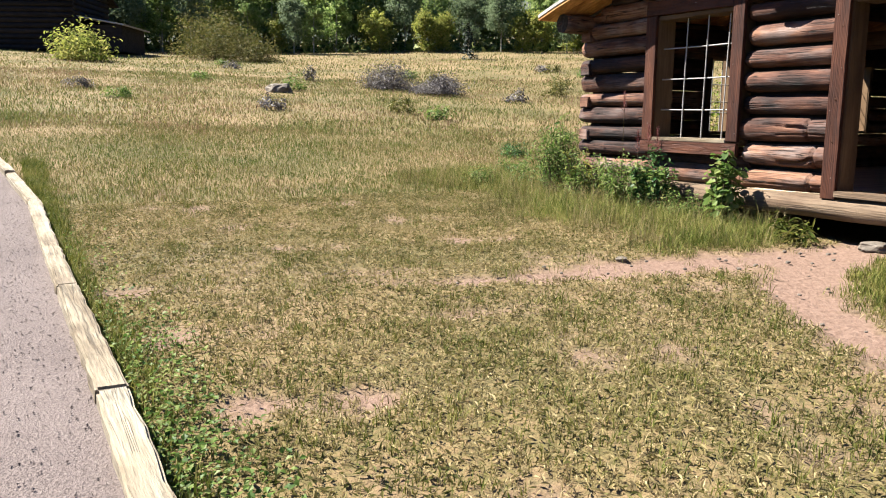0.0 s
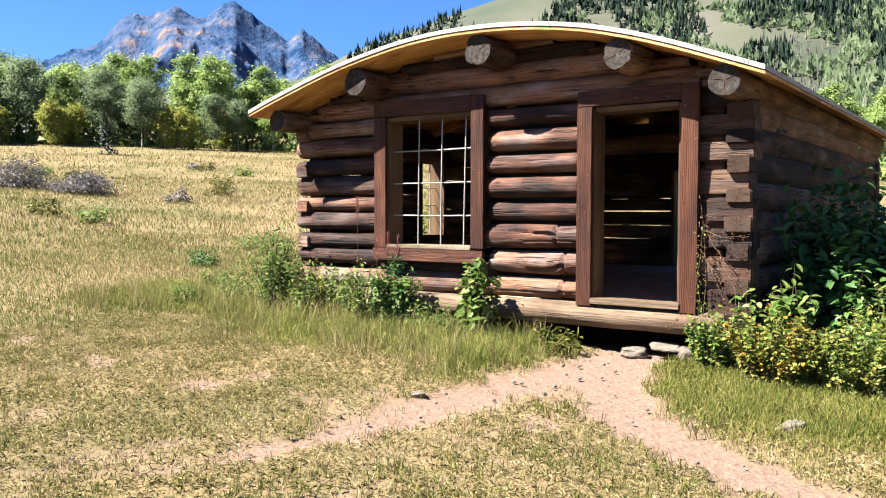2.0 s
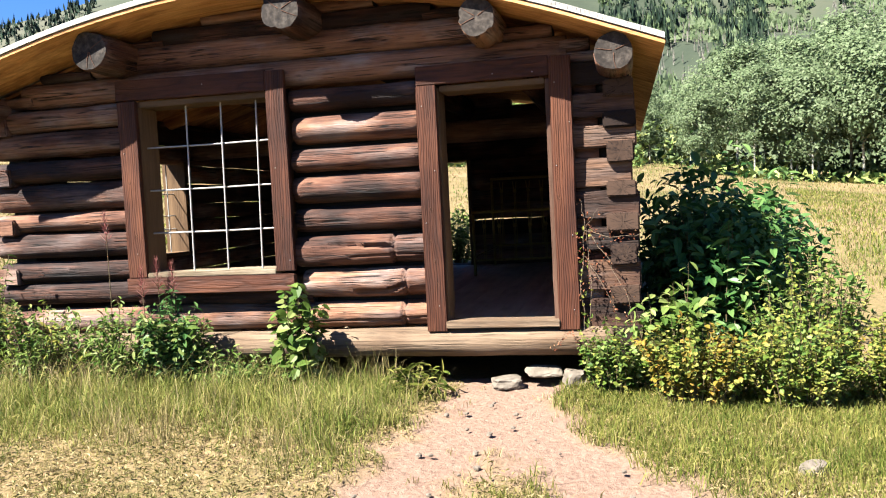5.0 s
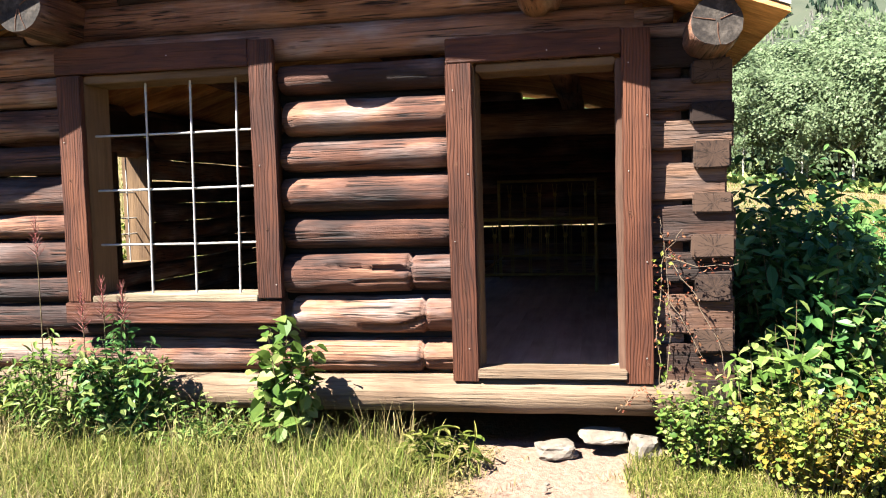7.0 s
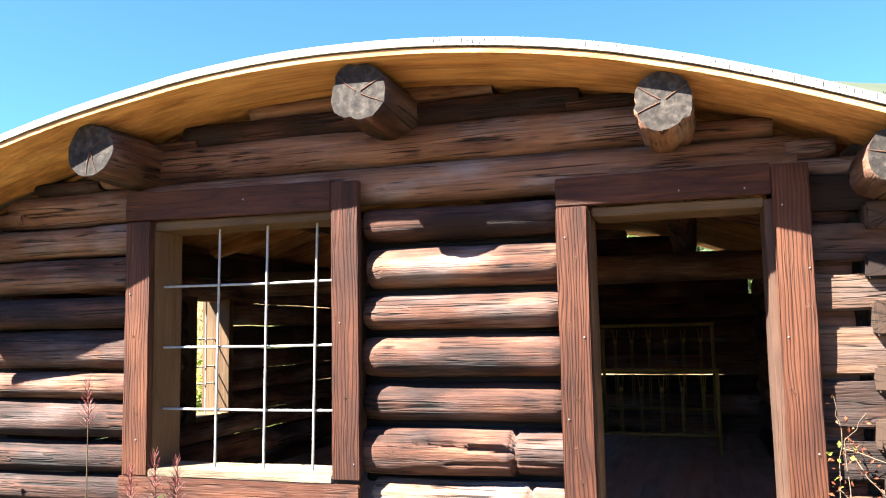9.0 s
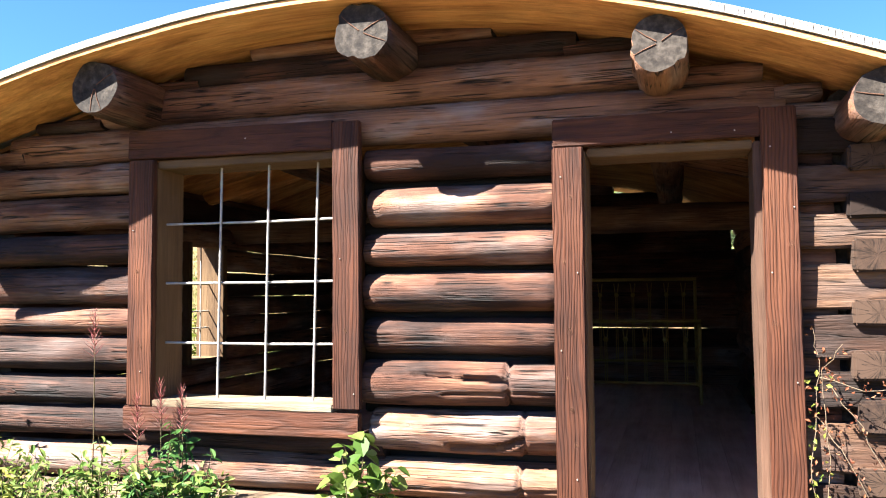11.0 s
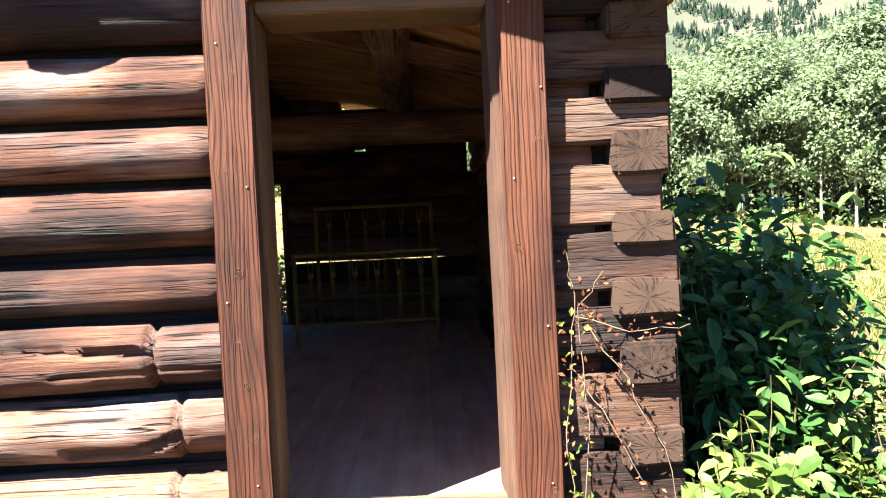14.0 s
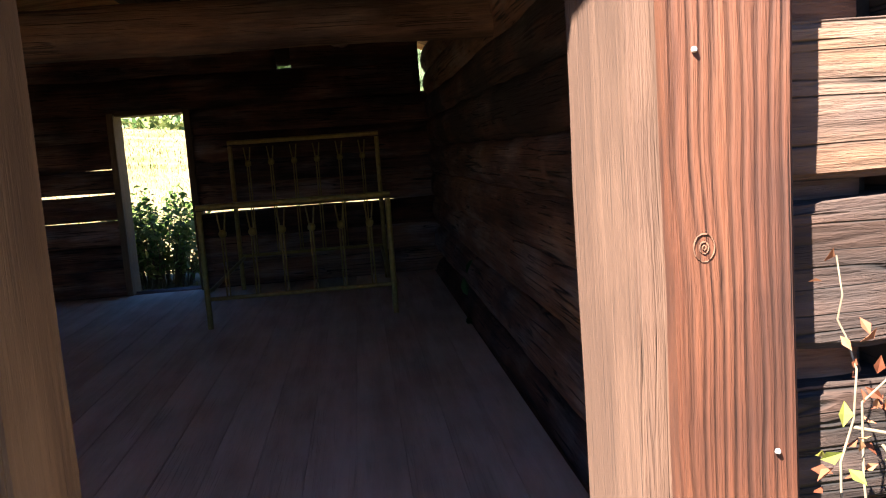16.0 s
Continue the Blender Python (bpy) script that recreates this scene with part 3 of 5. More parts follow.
def broken_crescent(x, q):
    """A crescent scar with a step where the face has broken away."""
    if x > 0.86:
        return 0.016 + (0.018 if x < 0.88 else 0.0)
    s = (x - 0.66) / 0.2
    return 0.035 * (abs(q + 0.62 - 0.45 * max(s, 0) ** 2) < 0.13) if -1 < s else 0.0


def block_step(x, q):
    return 0.02 + (0.02 if x < 0.85 else 0.0) if x > 0.83 else 0.0


SCARS = {0: block_step, 1: broken_crescent, 2: split_slot}
for n, (a, b) in enumerate(zip(ROWS, ROWS[1:])):
    lay(front, -1.10 + random.uniform(-0.03, 0.05), 0.03, a + 0.012, b - 0.016, proud=0.02 + random.uniform(-0.02, 0.015), square=2.15, depth=0.14, carve=SCARS.get(n))
joint_blockers(front, -1.15, 0.0, ROWS[1:-1])
LEFT = [0.12, 0.36, 0.62, 0.82, 1.04, 1.26, 1.46, 1.70, 1.93, 2.15, 2.38]
for n, (a, b) in enumerate(zip(LEFT, LEFT[1:])):
    lay(front, -3.95 - 0.03 * random.random(), -2.54, a, b - (0.03 if n % 2 else 0), proud=random.uniform(-0.01, 0.02))
RIGHT = [(0.36, 0.55), (0.65, 0.84), (0.95, 1.09), (1.19, 1.36), (1.43, 1.61), (1.72, 1.86), (1.95, 2.09), (2.19, 2.33)]
for n, (a, b) in enumerate(RIGHT):
    end = random.uniform(1.60, 1.66) + (0.03 if n == 2 else 0)
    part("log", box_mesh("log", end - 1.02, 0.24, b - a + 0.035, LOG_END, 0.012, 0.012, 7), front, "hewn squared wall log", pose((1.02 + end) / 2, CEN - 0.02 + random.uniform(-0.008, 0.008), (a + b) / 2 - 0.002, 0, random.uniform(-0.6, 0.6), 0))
for a, b in ((0.53, 0.67), (0.82, 0.97), (1.07, 1.21), (1.33, 1.46), (1.585, 1.745), (1.84, 1.97), (2.07, 2.21)):
    lay(front, 1.15, 1.36, a, b, y=CEN + 0.03, depth=0.11)
lay(front, -3.98, -2.2, 0.62, 0.84, proud=-0.03)
lay(front, -2.6, -1.0, 0.36, 0.60)
lay(front, -2.6, -1.0, 0.58, 0.72, proud=-0.02)
lay(front, -3.6, 1.15, 2.36, 2.58)
lay(front, 1.1, 1.62, 2.34, 2.44)
lay(front, 1.1, 1.32, 2.42, 2.54)
lay(front, -3.95, -3.5, 2.36, 2.47)
lay(front, -2.95, 0.62, 2.57, 2.80)
lay(front, 0.55, 1.05, 2.56, 2.68)
lay(front, -3.4, -2.9, 2.56, 2.66)
lay(front, -2.3, 0.12, 2.79, 2.94, depth=0.11)
lay(front, 0.05, 0.45, 2.78, 2.86, depth=0.10)
lay(front, -2.65, -2.2, 2.78, 2.86, depth=0.10)
lay(front, -1.85, -0.35, 2.92, 3.02, depth=0.09)
lay(front, -3.9, 1.42, 0.13, 0.365, y=0.09, proud=0.02, material=LOG_SILL, square=2.2, depth=0.14)

back = thing("wall_back", "dark log back wall with an open doorway and daylight gaps", "log wall", kind="structure")
YB = 7.02
BROW = [-0.2, 0.30, 0.53, 0.78, 1.03, 1.285, 1.51, 1.77, 2.03, 2.34, 2.60, 2.85, 3.0]
for n, (a, b) in enumerate(zip(BROW, BROW[1:])):
    spans = [(-3.9, -1.62), (-0.90, 1.6)] if 0.3 <= a < 2.0 else [{10: (-3.0, 0.5), 11: (-2.1, -0.2)}.get(n, (-3.75, 1.3))]
    for x0, x1 in spans:
        up = 0.03 if (x1 > 0 and n != 3) or n in (0, 1, 6, 7, 10, 11) else 0.0
        low = -0.02 if (x1 > 0 and n != 4) or n < 2 or n > 9 else 0.004
        if n == 9:
            lay(back, x0, -0.06, a - 0.01, b + 0.03, y=YB, square=2.6)
            lay(back, 0.08, x1, a - 0.02, b + 0.03, y=YB, square=2.6)
            lay(back, -0.09, 0.11, a + 0.05, b + 0.03, y=YB, square=2.6, depth=0.10)
        else:
            lay(back, x0, x1, a + low, b + up, y=YB, square=2.6)

side_r = thing("wall_right", "weathered log side wall in the roof's shade", "log wall", kind="structure")
side_l = thing("wall_left", "log side wall with two barred window openings", "log wall", kind="structure")
SR = [(0.13, 0.36), (0.53, 0.665), (0.82, 0.975), (1.07, 1.21), (1.33, 1.45), (1.585, 1.745), (1.845, 1.965), (2.07, 2.20), (2.31, 2.42)]
for n, (a, b) in enumerate(SR):
    za, zb = a - 0.085, b + 0.085
    me = log_mesh("log", 7.0, 0.125, squash=(zb - za) / 2 / 0.125, square=2.4)
    part("log", me, side_r, m=pose(1.46, 0.16, (za + zb) / 2, 0, 0, 90))
    end = part("log_end", box_mesh("log_end", 0.24 - 0.02 * (n % 3), 0.24, b - a, POST if n % 2 else LOG, 0.012, 0.01, 2), side_r, "squared notched log end")
    end.matrix_world = pose(1.52, 0.115 - 0.01 * (n % 2), (a + b) / 2, 0, 0, 0)
    end.data.materials.clear(); end.data.materials.append(ENDFACE)
for n, (a, b) in enumerate(zip(LEFT, LEFT[1:])):
    spans = [(0.2, 2.15), (2.85, 5.45), (6.05, 7.1)] if 0.85 < (a + b) / 2 < 1.98 else [(0.2, 7.1)]
    for y0, y1 in spans:
        me = log_mesh("log", y1 - y0, 0.12, squash=(b - a) / 2 / 0.12, square=2.4)
        part("log", me, side_l, m=pose(-3.8, y0, (a + b) / 2 + 0.05, 0, 0, 90))
    if n % 2:
        e = part("log_end", box_mesh("log_end", 0.2, 0.22, 0.15, LOG, 0.012, 0.012, 2), side_l, "squared notched log end")
        e.matrix_world = pose(-3.85, 0.12, a + 0.06)

# interior floor of boards
floor = thing("floor", "worn grey board floor inside the cabin", "floor", kind="structure")
for n in range(26):
    x = -3.66 + n * 0.195
    part("floor_board", box_mesh("floor_board", 6.75, 0.1935, 0.03, FLOOR, 0.0015), floor, m=pose(x, 3.55, 0.285 + 0.001 * random.random(), 0, 0, 90))

KNOT = mat("dark_knot", [(0.3, (0.04, 0.018, 0.01)), (0.7, (0.11, 0.05, 0.028))], scale=(60, 60, 60), bump=0.5)

# ---- roof ----
RX = np.array([-4.14, -3.65, -3.16, -2.64, -2.0, -1.3, -0.57, 0.1, 0.55, 0.98, 1.44, 1.84])
RZ = np.array([2.48, 2.63, 2.785, 2.93, 3.055, 3.105, 3.08, 2.99, 2.88, 2.745, 2.57, 2.415])


def roof_z(x):
    return np.interp(x, RX, RZ)


ARC = np.linspace(-4.14, 1.84, 49)
ARCZ = np.convolve(np.pad(roof_z(ARC), 2, mode="reflect", reflect_type="odd"), np.ones(5) / 5, "valid")


def arched(y0, y1, drop0, drop1, material, name, ridge=0.0):
    """A bent board: the arc swept from y0 to y1, between two depths under the roof's top."""
    n = len(ARC)
    top = ARCZ - drop0 + ridge * (np.arange(n) % 2)
    bot = ARCZ - drop1
    fore = np.where(y0 < 0, 0.13, 0.0) * np.clip((-2.2 - ARC) / 1.6, 0, 1)
    v = [(x, y - s, z) for y, zz in ((y0, top), (y1, top), (y1, bot), (y0, bot)) for x, z, s in zip(ARC, zz, fore)]
    f = [(j * n + i, j * n + i + 1, ((j + 1) % 4) * n + i + 1, ((j + 1) % 4) * n + i) for j in range(4) for i in range(n - 1)]
    f += [(0, n, 2 * n, 3 * n), (n - 1, 4 * n - 1, 3 * n - 1, 2 * n - 1)]
    return tri_mesh(name, v, f, material)


roof = thing("roof", "gently arched board roof with a pale sawn edge", "roof", kind="structure")
y = -0.45
while y < 7.4:
    w = 0.21 + 0.03 * random.random()
    part("roof_board", arched(y, y + w - 0.004, 0.045 + 0.004 * random.random(), 0.075, BOARD, "roof_board"), roof)
    y += w
part("roof_cover", arched(-0.46, 7.45, 0.0, 0.040, ROOFTOP, "roof_cover"), roof, "pale weathered roof cover")
ticks = []
for x in np.arange(-0.5, 1.82, 0.028):
    z = float(np.interp(x, ARC, ARCZ))
    ticks.append(([(x, -0.462, z - 0.004), (x + random.uniform(-0.004, 0.008), -0.4615, z - random.uniform(0.015, 0.038))], 0.0011))
part("edge_lines", rods("edge_lines", ticks, ENDGRAIN, 4), roof, "grey saw kerfs along the roof's front edge")

for x, r, z in ((-2.58, 0.155, None), (-0.935, 0.158, None), (0.555, 0.14, None), (1.50, 0.135, None), (-3.86, 0.13, None)):
    zc = float(np.interp(x, ARC, ARCZ)) - 0.075 - r
    p = tagged(new("purlin", log_mesh("purlin", 7.7, r, square=2.05, wobble=0.016, material=LOG, sides=30)), "round dark roof purlin with a cracked grey end", "roof beam", "purlins")
    p.matrix_world = pose(x, -0.385, zc, 0, 0, 90)
    for q in range(3):
        an = random.uniform(0, 6.28)
        c_, s_ = math.cos(an), math.sin(an)
        part("crack", rods("crack", [([(-0.001, 0.1 * r * c_, 0.1 * r * s_), (-0.002, 0.5 * r * c_ + 0.006, 0.5 * r * s_), (-0.001, 0.92 * r * c_, 0.92 * r * s_)], 0.0035, 0.002)], KNOT, 4), p, "dark drying crack")
for yy in (3.1,):
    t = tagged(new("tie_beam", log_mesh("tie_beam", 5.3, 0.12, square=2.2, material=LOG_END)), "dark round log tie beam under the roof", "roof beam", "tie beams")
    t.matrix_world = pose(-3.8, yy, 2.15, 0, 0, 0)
for s, x0 in ((1, -3.75), (-1, 1.35)):
    b = tagged(new("brace", box_mesh("brace", 1.5, 0.07, 0.14, BOARD if s > 0 else LOG, 0.008, 0.004, 4)), "sawn light timber roof brace" if s > 0 else "dark sawn timber roof brace", "roof beam", "braces")
    b.matrix_world = pose(x0 + s * 0.72, 2.6, 2.62, 0, -14 * s, 0)

# ---- door frame ----
door = thing("door_1", "open doorway framed with red-brown sawn timbers", "doorway", kind="structure")


def plank(parent, x0, x1, z0, z1, y0, y1, material, name, label="", tilt=0.0):
    return part(name, box_mesh(name, x1 - x0, y1 - y0, z1 - z0, material, 0.006, 0.004, 8), parent, label, pose((x0 + x1) / 2, (y0 + y1) / 2, (z0 + z1) / 2, 0, tilt, 0))


def standing(parent, x0, x1, z0, z1, y0, y1, material, name, label=""):
    me = box_mesh(name, z1 - z0, x1 - x0, y1 - y0, material, 0.006, 0.004, 10)
    m = Matrix.Translation(((x0 + x1) / 2, (y0 + y1) / 2, (z0 + z1) / 2)) @ Matrix(((0, 1, 0, 0), (0, 0, 1, 0), (1, 0, 0, 0), (0, 0, 0, 1)))
    return part(name, me, parent, label, m)


standing(door, -0.005, 0.155, 0.345, 2.255, -0.045, 0.0, POST, "post")
standing(door, 1.02, 1.183, 0.345, 2.395, -0.045, 0.0, POST, "post")
standing(door, 0.10, 0.165, 0.40, 2.24, 0.003, 0.23, JAMB, "jamb", "paler sawn jamb board")
standing(door, 0.985, 1.05, 0.40, 2.24, 0.003, 0.30, JAMB_BROWN, "jamb", "brown sawn jamb board")
plank(door, -0.002, 1.018, 2.257, 2.405, -0.042, 0.0, POST, "header")
plank(door, 0.172, 0.983, 2.205, 2.25, 0.003, 0.30, JAMB, "head_jamb", "orange-brown head board")
plank(door, 0.15, 1.03, 0.372, 0.428, -0.06, 0.12, LOG_SILL, "threshold", "bleached worn threshold board")

# ---- barred window ----
win = thing("window_1", "glassless window framed in red-brown timber with iron bars", "window", kind="structure")
standing(win, -2.60, -2.425, 0.845, 2.33, -0.045, 0.0, POST, "post")
standing(win, -1.25, -1.085, 0.862, 2.48, -0.045, 0.0, POST, "post")
standing(win, -2.50, -2.43, 0.88, 2.32, 0.003, 0.28, JAMB, "jamb", "paler brown inner jamb")
standing(win, -1.245, -1.17, 0.88, 2.30, 0.003, 0.28, JAMB, "jamb", "paler brown inner jamb")
plank(win, -2.61, -1.252, 2.332, 2.50, -0.042, 0.0, POST, "header", tilt=0.8)
plank(win, -2.428, -1.248, 2.278, 2.328, 0.003, 0.28, JAMB, "head_jamb", "orange-brown head board")
plank(win, -2.62, -1.09, 0.70, 0.842, -0.05, 0.0, POST, "apron")
plank(win, -2.42, -1.25, 0.842, 0.885, -0.045, 0.27, KERB, "window_sill", "sun-bleached sill board")
for a, b in ((-2.04, -2.06), (-1.72, -1.742), (-1.40, -1.432)):
    part("bar", rods("bar", [([(a, 0.095, 2.28), ((a + b) / 2 + 0.003, 0.09, 1.6), (b, 0.095, 0.88)], 0.0075)], IRON, 8), win, "pale iron bar")
for z in (1.945, 1.58, 1.215):
    part("bar", rods("bar", [([(-2.43, 0.105, z), (-1.75, 0.109, z - 0.004), (-1.24, 0.105, z)], 0.0075)], IRON, 8), win, "pale iron bar")

# nails of both frames
for n, (x, z) in enumerate([(1.149, 1.061), (1.052, 1.586), (0.04, 2.1), (0.12, 1.6), (0.03, 1.2), (0.1, 0.55), (1.06, 2.2), (1.14, 0.5), (-1.12, 0.95), (-1.2, 1.7), (-2.56, 1.9), (-2.5, 1.05), (0.6, 2.3), (-1.8, 2.42), (0.9, 2.29), (1.16, 1.9)]):
    v = [(0.0042 * math.cos(a), 0, 0.0042 * math.sin(a)) for a in np.linspace(0, 2 * math.pi, 8, endpoint=False)]
    v += [(c * 0.6, -0.004, s * 0.6) for c, _, s in v]
    f = [(i, (i + 1) % 8, 8 + (i + 1) % 8, 8 + i) for i in range(8)] + [tuple(range(8, 16))]
    me = bpy.data.meshes.new("nail"); me.from_pydata(v, [], f); me.materials.append(NAIL)
    part("nail", me, door if x > -0.5 else win, m=Matrix.Translation((x, -0.0475, z)))

for x, z, r in ((1.145, 1.721, 0.017), (1.058, 1.339, 0.02), (1.15, 0.46, 0.026), (0.075, 1.30, 0.02), (0.09, 1.99, 0.013), (0.06, 1.06, 0.012), (0.10, 0.72, 0.018), (0.05, 1.66, 0.014), (0.08, 0.9, 0.015), (-2.5, 1.2, 0.015), (-2.53, 1.65, 0.013), (-1.17, 1.3, 0.013)):
    ring = [([(x + r * q * math.cos(a), -0.0455, z + 1.3 * r * q * math.sin(a)) for a in np.linspace(0, 2 * math.pi, 15)], 0.0012) for q in (0.12, 0.3, 0.7)]
    part("knot", rods("knot", ring, KNOT, 5), door if x > -0.5 else win, "dark ringed knot")

# ---- side windows ----
for i, (y0, y1) in enumerate(((2.17, 2.83), (5.47, 6.03))):
    w2 = thing("window_%d" % (i + 2), "barred side window opening with weathered frame", "window", kind="structure")
    for yy in (y0, y1 - 0.07):
        me = box_mesh("post", 1.12, 0.07, 0.30, JAMB, 0.006, 0.003, 6)
        part("post", me, w2, m=Matrix.Translation((-3.8, yy + 0.035, 1.44)) @ Matrix(((0, 0, 1, 0), (0, 1, 0, 0), (1, 0, 0, 0), (0, 0, 0, 1))))
    part("window_sill", box_mesh("window_sill", y1 - y0 - 0.15, 0.30, 0.045, JAMB, 0.006), w2, m=pose(-3.8, (y0 + y1) / 2, 0.90, 0, 0, 90))
    for q in (0.35, 0.65):
        yy = y0 + (y1 - y0) * q
        part("bar", rods("bar", [([(-3.80, yy, 0.9), (-3.80, yy, 2.0)], 0.007)], IRON), w2)
    for z in (1.2, 1.36, 1.62):
        part("bar", rods("bar", [([(-3.815, y0 + 0.06, z), (-3.815, y1 - 0.06, z)], 0.007)], IRON), w2)
bd = thing("door_2", "open back doorway looking out on green shrubs", "doorway", kind="structure")
for x in (-1.66, -0.96):
    standing(bd, x, x + 0.06, 0.3, 2.03, 6.87, 7.17, JAMB, "jamb")
plank(bd, -1.59, -0.97, 2.0, 2.035, 6.88, 7.16, JAMB, "head_jamb")

# ---- brass bed ----
bed = thing("bed_frame", "bare old brass bed frame on the cabin floor", "bed")
for nm, yy, h, zf in (("footboard", 4.92, 1.19, 0.52), ("headboard", 6.68, 1.68, 0.62)):
    xs = (-0.53, 0.83)
    p = rods(nm, [([(x, yy, 0.30), (x, yy, h - 0.03)], 0.021) for x in xs] + [([(xs[0] - 0.02, yy, h), (xs[1] + 0.02, yy, h)], 0.021), ([(xs[0], yy, zf), (xs[1], yy, zf)], 0.016)], BRASS, 10)
    pb = part(nm, p, bed)
    for k in range(6):
        x = xs[0] + (xs[1] - xs[0]) * (k + 0.72) / 6.4
        part("spindle", rods("spindle", [([(x - 0.012, yy, zf), (x - 0.01, yy, h - 0.22), (x - 0.03, yy, h - 0.05)], 0.006), ([(x + 0.012, yy, zf), (x + 0.01, yy, h - 0.22), (x + 0.03, yy, h - 0.05)], 0.006)], BRASS), pb)
        for z, r in ((h - 0.2, 0.028), (h, 0.03)):
            bm = bmesh.new()
            bmesh.ops.create_uvsphere(bm, u_segments=10, v_segments=7, radius=r)
            bmesh.ops.scale(bm, vec=(1.1, 0.8, 0.75 if z == h else 1.1), verts=bm.verts)
            part("collar", bm_mesh(bm, "collar", BRASS), pb, m=Matrix.Translation((x, yy, z)))
for x in (-0.50, 0.80):
    part("side_rail", rods("side_rail", [([(x, 4.92, 0.58), (x, 6.68, 0.60)], 0.017)], BRASS), bed)


# ---- stones ----
def stone(x, y, sx, sy, sz, seed, label, turn=0, lift=0.0, tilt=0):
    bm = bmesh.new()
    bmesh.ops.create_icosphere(bm, subdivisions=3, radius=1)
    for v in bm.verts:
        q = v.co.copy()
        v.co = Vector([math.copysign(abs(c) ** 0.75, c) for c in q]) * (1 + 0.28 * noise.noise(q * 1.6 + Vector((seed, 0, 0))) + 0.1 * noise.noise(q * 5 + Vector((0, seed, 0))))
        v.co = Vector((v.co.x * sx, v.co.y * sy, v.co.z * sz))
    ob = tagged(new("stone", bm_mesh(bm, "stone", STONE)), label, "stone", "stones by the path")
    ob.matrix_world = pose(x, y, float(gz(x, y)) + lift, tilt, 0, turn)


stone(0.6, -0.05, 0.13, 0.09, 0.05, 3, "pale flat stone before the doorway", 10, 0.02)
stone(1.12, -0.05, 0.09, 0.08, 0.08, 9, "pale block of stone under the sill log", 20, 0.05)
stone(0.88, 0.02, 0.14, 0.08, 0.022, 21, "tilted flat slab wedged under the sill log", 12, 0.09, 22)
stone(2.42, -1.83, 0.075, 0.055, 0.045, 12, "small pale stone in the grass", 30, 0.02)
stone(0.05, -2.6, 0.05, 0.035, 0.02, 15, "small pale stone beside the dirt path", 30, 0.01)
stone(-21.8, 1.2, 0.5, 0.4, 0.25, 18, "pale boulder in the meadow", 0, 0.05)
for k in range(60):
    a = rng.uniform(0, 1)
    line = PATHS[int(rng.integers(0, 2))]
    j = int(rng.integers(0, len(line) - 1))
    x = line[j][0] + (line[j + 1][0] - line[j][0]) * a + rng.uniform(-0.3, 0.3)
    yy = line[j][1] + (line[j + 1][1] - line[j][1]) * a + rng.uniform(-0.2, 0.2)
    s = rng.uniform(0.008, 0.022)
    if yy < -0.3:
        stone(float(x), float(yy), s, s * 0.8, s * 0.6, k + 30.5, "pebble on the dirt path", k * 40)


# ---- grass ----
def scatter(n, x0, x1, y0, y1, keep):
    xy = np.stack([rng.uniform(x0, x1, n), rng.uniform(y0, y1, n)], 1)
    return xy[rng.uniform(0, 1, n) < keep(xy[:, 0], xy[:, 1])]


def outside(x, y):
    return ~((x > -4.0) & (x < 1.66) & (y > -0.02) & (y < 7.2)) & (y > kerb_y(x) + 0.01)


def patchy(x, y, s=1.0, seed=0.0):
    return 0.5 + 0.5 * np.sin(1.9 * s * x + 1.1 * s * y + seed) * np.sin(1.3 * s * y - 1.7 * s * x + 2 * seed) * np.cos(0.7 * s * x + 2.3 * s * y)


def tufts(n, x0, x1, y0, y1, keep, per, spread):
    """Blades gathered in small tufts."""
    c = scatter(n, x0, x1, y0, y1, keep)
    xy = np.repeat(c, per, 0) + rng.normal(size=(len(c) * per, 2)) * spread
    return xy[outside(xy[:, 0], xy[:, 1])]


def turf(x, y):
    return outside(x, y) * (1 - 0.97 * bare(x, y))


xy = tufts(26000, -4.5, 5.0, -6.85, 0.0, lambda x, y: turf(x, y) * (0.15 + 0.85 * patchy(x, y, 2.2)), 9, 0.022)
blades("dry_grass", xy, rng.uniform(0.02, 0.065, len(xy)), rng.uniform(0.0025, 0.006, len(xy)), GRASS_DRY, 1.3, "short sunburnt grass in tufts")
xy = scatter(85000, -4.5, 5.0, -6.85, 0.0, lambda x, y: outside(x, y) * (1 - 1.0 * np.clip(bare(x, y) * 1.3, 0, 1)))
lc = np.stack([xy[:, 0], xy[:, 1], gz(xy[:, 0], xy[:, 1]) + rng.uniform(0.004, 0.03, len(xy))], 1)
v, f = leaves(lc, rng.normal(size=lc.shape) * 0.45 + [0, 0, 1], 0.042, rng, 0.26)
tagged(new("straw_litter", tri_mesh("straw_litter", v, f, GRASS_DRY)), "dry straw and leaf litter on the soil", "litter", kind="stuff")
xy = tufts(9000, -4.5, 5.0, -6.85, -0.6, lambda x, y: outside(x, y) * (1 - bare(x, y)) * (patchy(x, y, 1.6, 2.0) > 0.5) * 0.8, 8, 0.028)
blades("green_grass", xy, rng.uniform(0.03, 0.085, len(xy)), rng.uniform(0.003, 0.006, len(xy)), GRASS_GREEN, 0.8, "tufts of short green grass")
xy = scatter(36000, -8, 5.0, -6.9, -6.35, lambda x, y: outside(x, y) * np.clip((-6.6 - y) * 5 + 0.9 * patchy(x, y, 2.6) - 0.2, 0, 1))
blades("kerb_grass", xy, rng.uniform(0.03, 0.13, len(xy)), rng.uniform(0.004, 0.008, len(xy)), GRASS_GREEN, 0.9, "green grass along the timber kerb")


